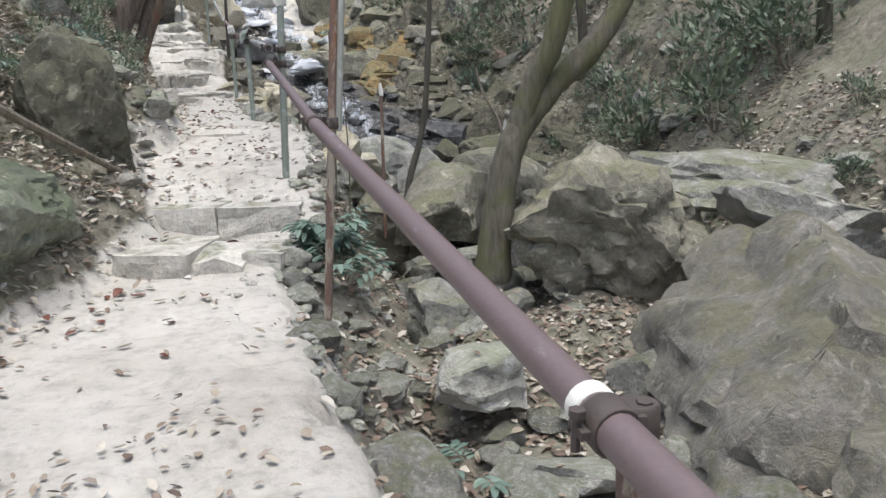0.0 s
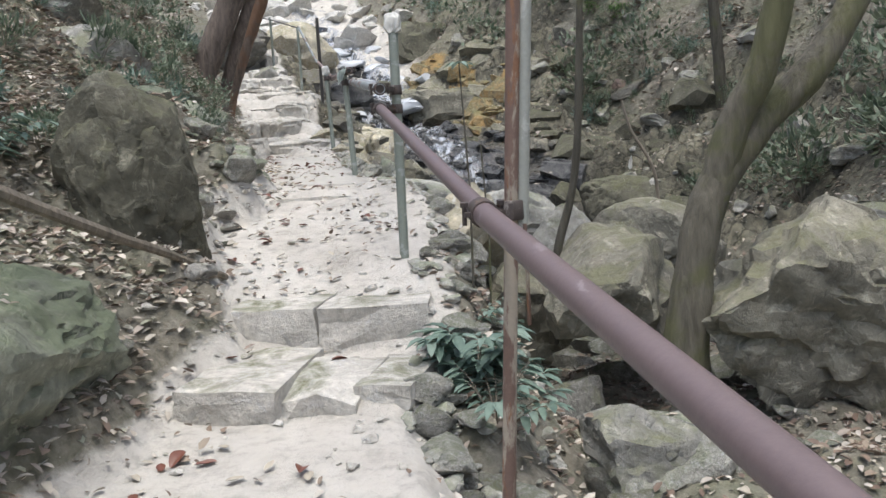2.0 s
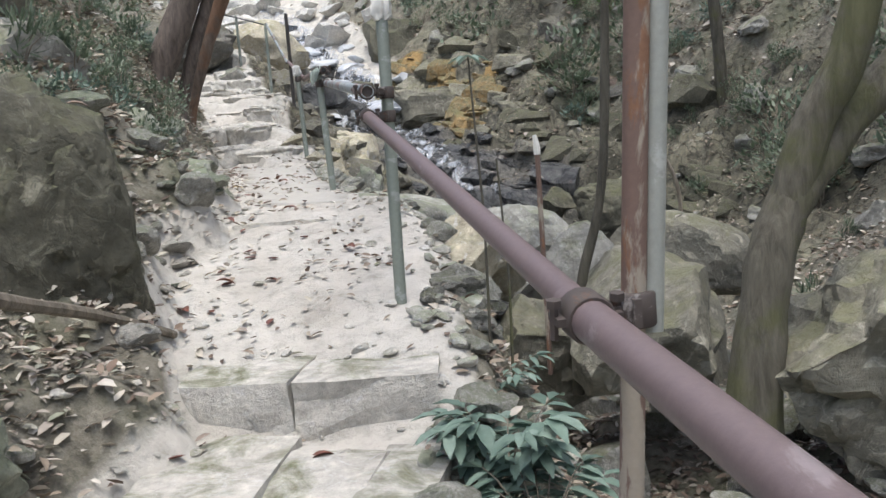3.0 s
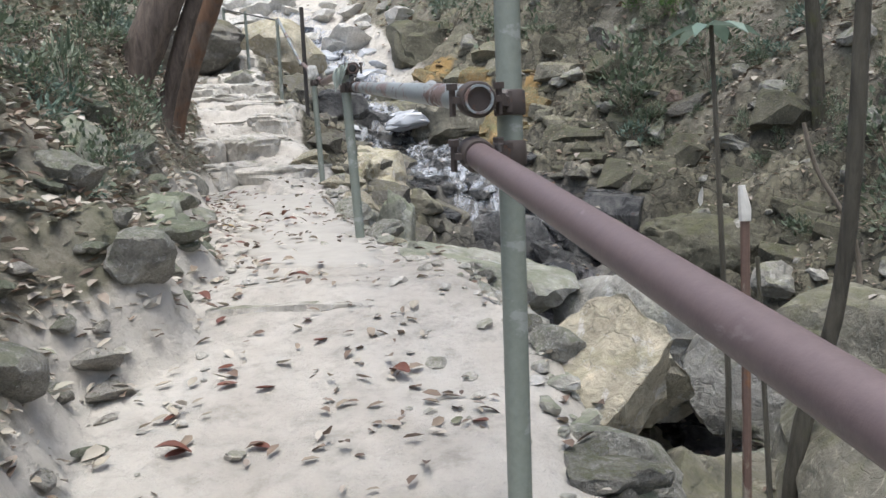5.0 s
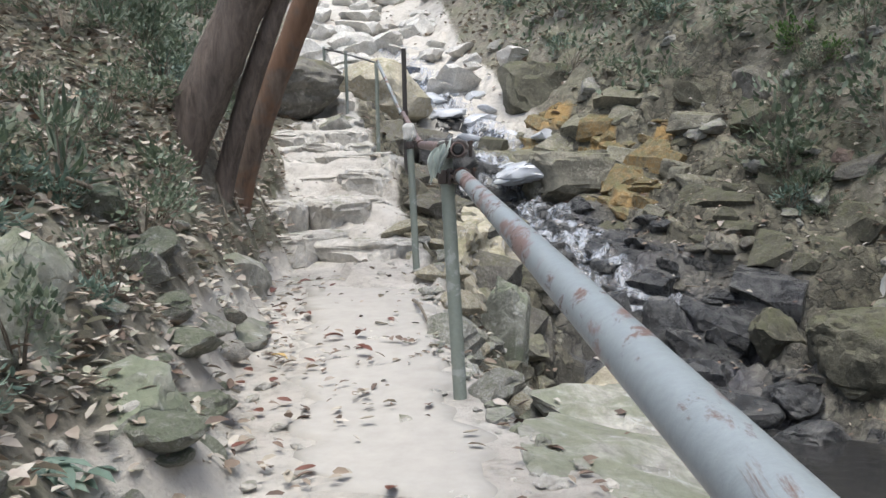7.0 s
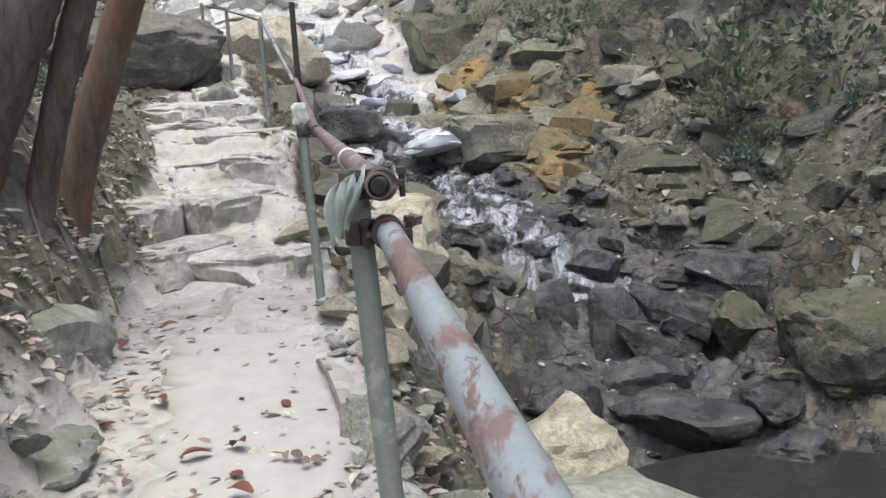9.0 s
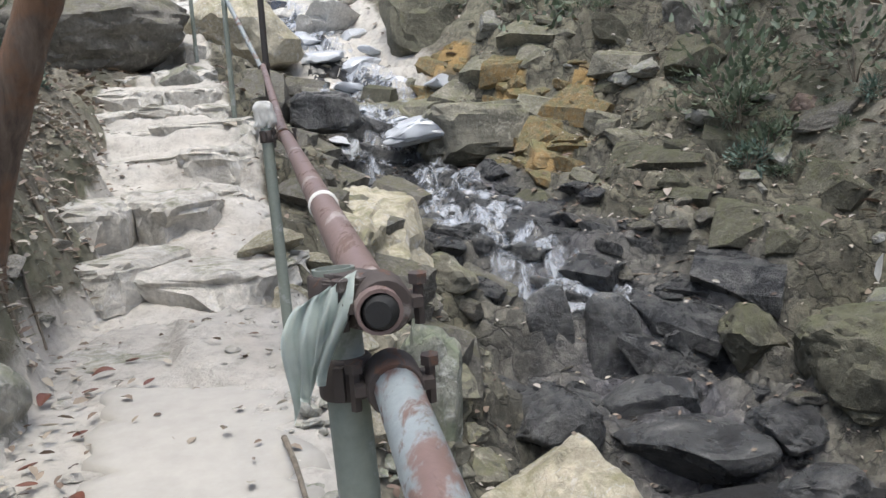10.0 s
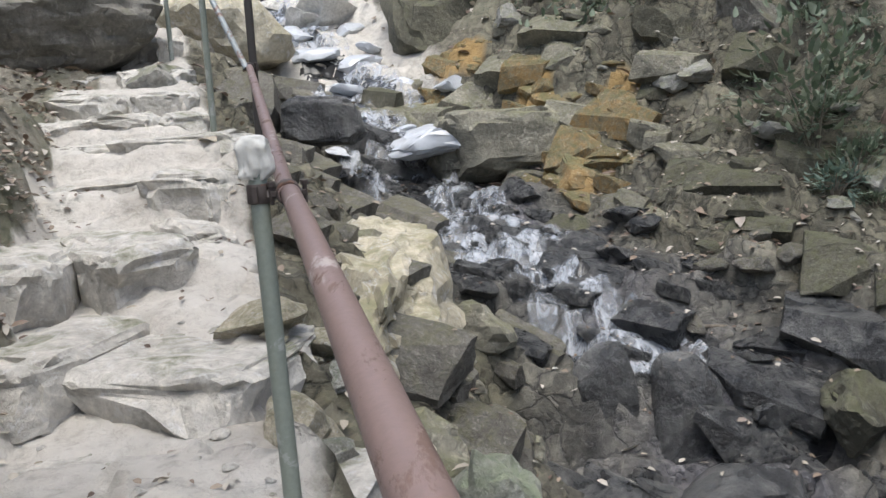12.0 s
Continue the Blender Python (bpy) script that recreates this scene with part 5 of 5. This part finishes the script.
for _ in range(26):
    y = _rs.uniform(24, 31)
    shrub(_rs.choice((1, 2, 1)), bed(y) + _rs.uniform(2.4, 6), y, _rs.uniform(0.7, 1.2), _rs)
for _ in range(24):
    shrub(_rs.choice((0, 1, 5)), _rs.uniform(0.5, 2.6), _rs.uniform(19.2, 22), _rs.uniform(0.22, 0.4), _rs)
for _ in range(12):
    shrub(4, _rs.uniform(0.8, 2.6), _rs.uniform(21, 23.5), _rs.uniform(0.45, 0.7), _rs)
for _ in range(36):
    y = _rs.uniform(34, 52)
    x = _rs.uniform(-26, 8)
    x += -4 if edge_l(y) - 1 < x < (edge_l(y) + bed(y)) / 2 else 4 if (edge_l(y) + bed(y)) / 2 <= x < bed(y) + 2 else 0
    shrub(3, x, y, _rs.uniform(1.6, 3.0), _rs)


def far_undergrowth():
    """The leafy brush that covers the far slopes beside the upper path."""
    rnd = np.random.default_rng(31)
    n = 620
    y = rnd.uniform(23, 50, n)
    left, right = np.interp(y, PATH_Y, PATH_L) - 1.2, np.interp(y, BED_Y, BED_X) + 2.4
    x = np.where(rnd.random(n) < 0.4, left - rnd.gamma(1.5, 3.0, n), right + rnd.gamma(1.5, 3.0, n))
    z = spread(x, y)[0]
    r = rnd.uniform(0.25, 0.8, n)
    k = 42
    p = np.repeat(np.stack([x, y, z + 0.3 * r], 1), k, 0) + rnd.normal(0, 0.5, (n * k, 3)) * np.repeat(r, k)[:, None] * np.array([1, 1, 0.8])
    d = rnd.normal(0, 1, (n * k, 3)) - np.array([0, 0, 0.3])
    l = rnd.uniform(0.09, 0.22, n * k)
    me = leaf_mesh("undergrowth", p, d, np.cross(d, [0, 0, 1.0]) + rnd.normal(0, 0.2, d.shape), l, l * 0.42, M_LEAF)
    tagged(new("undergrowth", me), "dense grey-green leafy brush on the far slopes", "undergrowth", kind="stuff")


far_undergrowth()


def compound_plant(at, seed, n, L, material, label, tall=0.3):
    """A low plant of arching stems with paired leaflets."""
    rnd = random.Random(seed)
    t = thing("fern_plant", label, "plant", at=at)
    P, A, S, W = [], [], [], []
    bm = bmesh.new()
    for i in range(n):
        a = rnd.uniform(0, 2 * math.pi)
        reach, h = rnd.uniform(0.12, 0.3), tall * rnd.uniform(0.6, 1.2)
        pts = [Vector((math.cos(a) * reach * s, math.sin(a) * reach * s, h * (1.6 * s - 0.7 * s * s))) for s in (0, 0.25, 0.5, 0.75, 1)]
        tb = tube(pts, [0.004, 0.004, 0.003, 0.003, 0.002], 5)
        tmp = bpy.data.meshes.new("tmp")
        tb.to_mesh(tmp)
        tb.free()
        bm.from_mesh(tmp)
        bpy.data.meshes.remove(tmp)
        for s in (0.45, 0.6, 0.75, 0.9, 1.0):
            k = min(int(s * 4), 3)
            p = pts[k].lerp(pts[k + 1], s * 4 - k)
            for sg in (-1, 1):
                b = a + sg * (1.1 if s < 1 else 0.3)
                P.append(p)
                A.append((math.cos(b), math.sin(b), rnd.uniform(-0.3, 0.15)))
                S.append((-math.sin(b), math.cos(b), 0))
                W.append(L * rnd.uniform(0.7, 1.2))
    part("foliage", leaf_mesh("leaves", P, A, S, np.array(W), np.array(W) * 0.36, material), None, t)
    part("stalk", bm, M_TWIG, t)


compound_plant((-0.86, 6.35, 0.2), 1, 22, 0.15, M_LEAFBLUE, "blue-green leafy plant among the edging stones", 0.42)
compound_plant((-0.75, 6.0, 0.15), 2, 14, 0.12, M_LEAFBLUE, "blue-green leafy plant among the edging stones", 0.32)
compound_plant((-1.0, 7.1, 0.4), 3, 10, 0.09, M_LEAFBLUE, "small green plant beside the stone step", 0.25)
compound_plant((-2.95, 5.1, 0.55), 4, 8, 0.1, M_LEAFBLUE, "small blue-green plant beside the mossy boulder", 0.2)
compound_plant((-3.35, 9.3, 1.35), 5, 9, 0.11, M_LEAFBLUE, "small blue-green plant at the bank foot", 0.25)
compound_plant((0.1, 3.6, -0.2), 6, 5, 0.09, M_LEAFBLUE, "tiny star-shaped green plant in the gully", 0.1)
compound_plant((-3.6, 6.6, 1.6), 7, 10, 0.13, M_LEAFBLUE, "small blue-green plant on the bank", 0.3)


# ---- trees ----
def limb(points, radii, seed, seg=12):
    """A bark-covered limb: a bowed, uneven tapering tube."""
    pts, out, rad = [Vector(p) for p in points], [], []
    rnd = random.Random(seed)
    for i in range(len(pts) - 1):
        p0, p1, p2, p3 = pts[max(i - 1, 0)], pts[i], pts[i + 1], pts[min(i + 2, len(pts) - 1)]
        for k in range(6):
            t = k / 6
            out.append(0.5 * (2 * p1 + (p2 - p0) * t + (2 * p0 - 5 * p1 + 4 * p2 - p3) * t * t + (3 * p1 - p0 - 3 * p2 + p3) * t ** 3))
            r = radii[i] + (radii[i + 1] - radii[i]) * t
            rad.append(r * (1 + 0.06 * rnd.uniform(-1, 1)))
    out.append(pts[-1])
    rad.append(radii[-1])
    return tube(out, rad, seg, wobble=0.035, seed=seed)


CROWNS = [foliage("crown", 300 + i, 420, (1.7, 1.7, 1.0), 0.2, M_LEAF, ratio=0.42)[0] for i in range(3)]


def tree(label, base, limbs, material, seed, crown=None, other=None):
    t = thing("tree", label, "tree", at=base)
    b = Vector(base)
    for i, (points, radii) in enumerate(limbs):
        part("trunk" if i == 0 else "limb", limb([Vector(p) - b for p in points], radii, seed + i), other if other and i < 2 else material, t)
    if crown:
        c = part("crown", CROWNS[seed % 3], None, t)
        c.location = Vector(crown) - b
    return t


tree("leaning mossy tree forking above the boulders", (0.4, 7.6, -0.1), [
    ([(0.4, 7.6, -0.1), (0.46, 7.6, 0.45), (0.6, 7.65, 1.1), (0.92, 7.75, 1.55), (1.5, 7.9, 2.15), (2.2, 8.2, 3.6), (2.6, 8.4, 6.5)], [0.18, 0.135, 0.125, 0.115, 0.105, 0.08, 0.035]),
    ([(0.62, 7.66, 1.1), (0.78, 7.65, 1.6), (1.0, 7.6, 2.1), (1.15, 7.6, 3.2), (1.0, 7.7, 6.0)], [0.11, 0.105, 0.1, 0.075, 0.035])], M_BARK, 1, (2.0, 8.4, 6.2))
tree("slim dark sapling rising from the gully", (-0.42, 8.6, 0.25), [
    ([(-0.42, 8.6, 0.0), (-0.36, 8.6, 0.7), (-0.2, 8.6, 1.3), (-0.12, 8.6, 2.2), (0.0, 8.6, 4.6)], [0.04, 0.035, 0.03, 0.028, 0.012])], M_BARKDARK, 11, (0.0, 8.6, 4.6))
tree("clump of leaning trunks with peeling red bark", (-4.9, 13.4, 2.4), [
    ([(-5.08, 13.1, 2.0), (-4.92, 13.1, 2.5), (-4.62, 13.12, 3.1), (-4.3, 13.15, 3.75), (-3.85, 13.2, 4.8), (-3.2, 13.4, 8)], [0.26, 0.2, 0.18, 0.17, 0.15, 0.07]),
    ([(-4.72, 13.35, 2.0), (-4.6, 13.35, 2.5), (-4.38, 13.32, 3.1), (-4.1, 13.3, 3.75), (-3.7, 13.4, 4.9), (-3.4, 13.6, 8)], [0.1, 0.08, 0.075, 0.07, 0.06, 0.03]),
    ([(-4.93, 13.98, 1.9), (-4.76, 13.97, 2.5), (-4.45, 13.95, 3.2), (-4.12, 13.93, 3.9), (-3.55, 13.9, 5.3), (-2.7, 13.8, 8)], [0.15, 0.12, 0.105, 0.1, 0.09, 0.04])], M_BARKRED, 21, (-3.2, 13.6, 8.2), M_BARKBROWN)
_rt = random.Random(9)
for i in range(58):
    # From 46 on: unseen trees added behind the start to block skylight.
    if i >= 46:
        y = -14 + (i - 46) * 1.1
        x = -5.5 - _rt.uniform(0, 3) if i % 2 else 4.5 + _rt.uniform(0, 3)
    elif i % 2:
        y = _rt.uniform(10, 40)
        x = edge_l(y) - _rt.uniform(2.2, 12)
    else:
        y = _rt.uniform(12, 42)
        x = bed(y) + _rt.uniform(4, 14)
    z, h, r = height(x, y), _rt.uniform(7, 11), _rt.uniform(0.04, 0.13)
    dx, dy = _rt.uniform(-1, 1), _rt.uniform(-1, 1)
    tree("slender forest tree of the slopes and of the unseen shading rows behind", (x, y, z), [([(x, y, z - 0.2), (x + dx * 0.2, y + dy * 0.2, z + h * 0.3), (x + dx * 0.7, y + dy * 0.5, z + h * 0.65), (x + dx, y + dy, z + h)], [r * 1.3, r, r * 0.8, r * 0.35])], M_BARKDARK, 40 + i, (x + dx, y + dy, z + h - 1.2))

# ---- roots, sticks and stakes ----
def stick(label, points, r, material, seed, name="branch"):
    t = thing(name, label, "branch", at=points[0])
    part("wood", limb([Vector(p) - Vector(points[0]) for p in points], [r * (1 - 0.5 * i / len(points)) for i in range(len(points))], seed, 8), material, t)


stick("grey fallen branch lying on the mossy bank", [(-2.75, 5.2, 1.55), (-2.62, 5.9, 1.28), (-2.6, 6.6, 1.08), (-2.5, 7.2, 0.85)], 0.035, M_TWIG, 1)
stick("thin bent stem leaning over the gully", [(0.75, 10.9, 0.6), (0.72, 10.9, 1.2), (0.5, 10.9, 1.65), (0.42, 10.9, 1.95)], 0.02, M_TWIG, 2)
stick("long dry stick on the leafy bank", [(-4.9, 9.4, 3.0), (-4.5, 10.2, 2.65), (-4.1, 10.9, 2.35)], 0.018, M_TWIG, 3)
stick("dry stick lying against the bank", [(-4.1, 10.6, 2.25), (-3.9, 10.9, 1.9), (-3.75, 11.2, 1.6)], 0.014, M_TWIG, 4)
stick("pale bare branch on the far bank", [(-1.2, 27.5, 6.4), (-0.6, 27.2, 6.2), (0.0, 27.0, 5.9)], 0.03, M_TWIG, 5)
stick("bent rusty rod lying along the slab edge", [(-3.06, 12.87, 1.58), (-2.95, 12.6, 1.57), (-2.8, 12.2, 1.5)], 0.012, M_TWIG, 6)
stick("dry vine hanging down the leafy bank", [(-4.75, 11.6, 2.83), (-4.6, 11.5, 2.6), (-4.44, 11.4, 2.32), (-4.25, 11.3, 2.0)], 0.014, M_TWIG, 7)
stick("pale dry stick lying across the water chute", [(-0.94, 18.8, 1.04), (-0.55, 18.85, 1.0), (-0.2, 18.9, 0.93)], 0.016, M_TWIG, 8)
stick("dry twig leaning on the leafy bank", [(-5.2, 11.2, 3.2), (-4.8, 11.1, 2.75), (-4.55, 10.9, 2.4)], 0.011, M_TWIG, 9)
for i in range(9):
    y = 12.6 + i * 0.48 + _rt.uniform(-0.2, 0.2)
    x, d, e = edge_l(y), _rt.uniform(0.45, 0.9), _rt.uniform(-0.5, 0.5)
    stick("exposed root on the cut bank", [(x - d, y + e, height(x - d, y + e) + 0.03), (x - d * 0.55, y + e * 0.3, height(x - d * 0.55, y + e * 0.3) + 0.04), (x - d * 0.25, y - e * 0.2, height(x - d * 0.25, y - e * 0.2) + 0.03), (x - 0.05, y - 0.1, height(x - 0.05, y - 0.1) + 0.02)], _rt.uniform(0.008, 0.018), M_TWIG, 60 + i, "root")
stake = thing("stake", "rusty iron stake with white-bound tip", "stake", at=(-0.6, 8.4, 0.2))
part("rod", tube(straight((0, 0, 0), (0.01, -0.02, 1.4), 5), 0.016, 8), M_POSTRUST, stake)
part("tip", tube([Vector((0.01, -0.02, 1.38)), Vector((0.01, -0.02, 1.42)), Vector((0.0, -0.02, 1.5))], [0.02, 0.022, 0.012], 8), M_RAG, stake, "white rag tip")
for x, y, h in ((-0.93, 7.3, 1.55), (-0.83, 7.35, 1.2)):
    s = thing("sapling", "thin bare sapling stem beside the handrail", "sapling", "thin saplings", at=(x, y, height(x, y) - 0.05))
    part("stem", tube([Vector((0, 0, 0)), Vector((0.02, 0, h * 0.5)), Vector((0.0, 0.0, h))], [0.009, 0.007, 0.005], 6), M_BARKDARK, s)
    if h > 1.4:
        a = np.arange(6) * math.pi / 3
        part("foliage", leaf_mesh("leaves", np.tile([0, 0, h], (6, 1)), np.stack([np.cos(a), np.sin(a), 0 * a - 0.15], 1), np.stack([-np.sin(a), np.cos(a), 0 * a], 1), np.full(6, 0.11), np.full(6, 0.04), M_LEAFBLUE), None, s)
sheath = thing("white_leaf", "pale dry leaf sheath standing on the bank", "leaf", at=(1.27, 18.0, 0.97))
part("blade", leaf_mesh("blade", [(0, 0, 0)], [(0.05, 0, 1)], [(1, 0.2, 0)], np.array([0.3]), np.array([0.08]), M_RAG), None, sheath)


# ---- water ----
def water_sheet(name, y0, y1, width, material, label, lift=0.03, seed=0, keep=-9.0, drift=0.0):
    ys = np.arange(y0, y1, 0.05)
    us = np.linspace(-1, 1, 25)
    U, Yg = np.meshgrid(us, ys)
    cx = np.interp(Yg, BED_Y, BED_X) + drift
    w = width * (1 + 0.35 * fbm(flat3(Yg * 1.1, Yg * 0), seed, 2).reshape(U.shape))
    X = cx + U * w
    z = spread(X, Yg)[0].reshape(U.shape) + lift + 0.02 * fbm(flat3(X * 5, Yg * 5), seed + 3, 2).reshape(U.shape) - 0.1 * U ** 4
    mask = fbm(flat3(X * 1.4, Yg * 0.9), seed + 8, 3).reshape(U.shape) - 0.9 * U ** 4
    verts = np.stack([X.ravel(), Yg.ravel(), z.ravel()], 1)
    nx = len(us)
    faces = [(j * nx + i, j * nx + i + 1, (j + 1) * nx + i + 1, (j + 1) * nx + i) for j in range(len(ys) - 1) for i in range(nx - 1) if mask[j, i] > keep]
    tagged(new(name, mesh_from(name, verts, faces, material)), label, "water", kind="structure")


water_sheet("water_stream", 19.2, 30, 0.6, M_WATER, "thin dark water running down the rocks", 0.02, 2, -0.3)
water_sheet("water_foam", 18.3, 33, 0.8, M_FOAM, "white water and painted sky sheen over the cascade", 0.07, 5, -0.05)
water_sheet("water_foam", 19.3, 24.5, 0.7, M_FOAM, "thin white water and painted sky sheen beside the main fall", 0.1, 9, -0.25, -0.2)
pool = bmesh.new()
ring = [pool.verts.new((math.cos(a) * (1.5 + 0.2 * math.sin(3 * a)), math.sin(a) * (2.3 + 0.2 * math.cos(2 * a)), 0)) for a in np.linspace(0, 2 * math.pi, 40)[:-1]]
pool.faces.new(ring)
pw = new("water_pool", from_bm("water_pool", pool, M_WATER))
pw.location = (-0.2, 14.2, -0.2)
tagged(pw, "still dark pool at the foot of the rocks", "water", kind="structure")
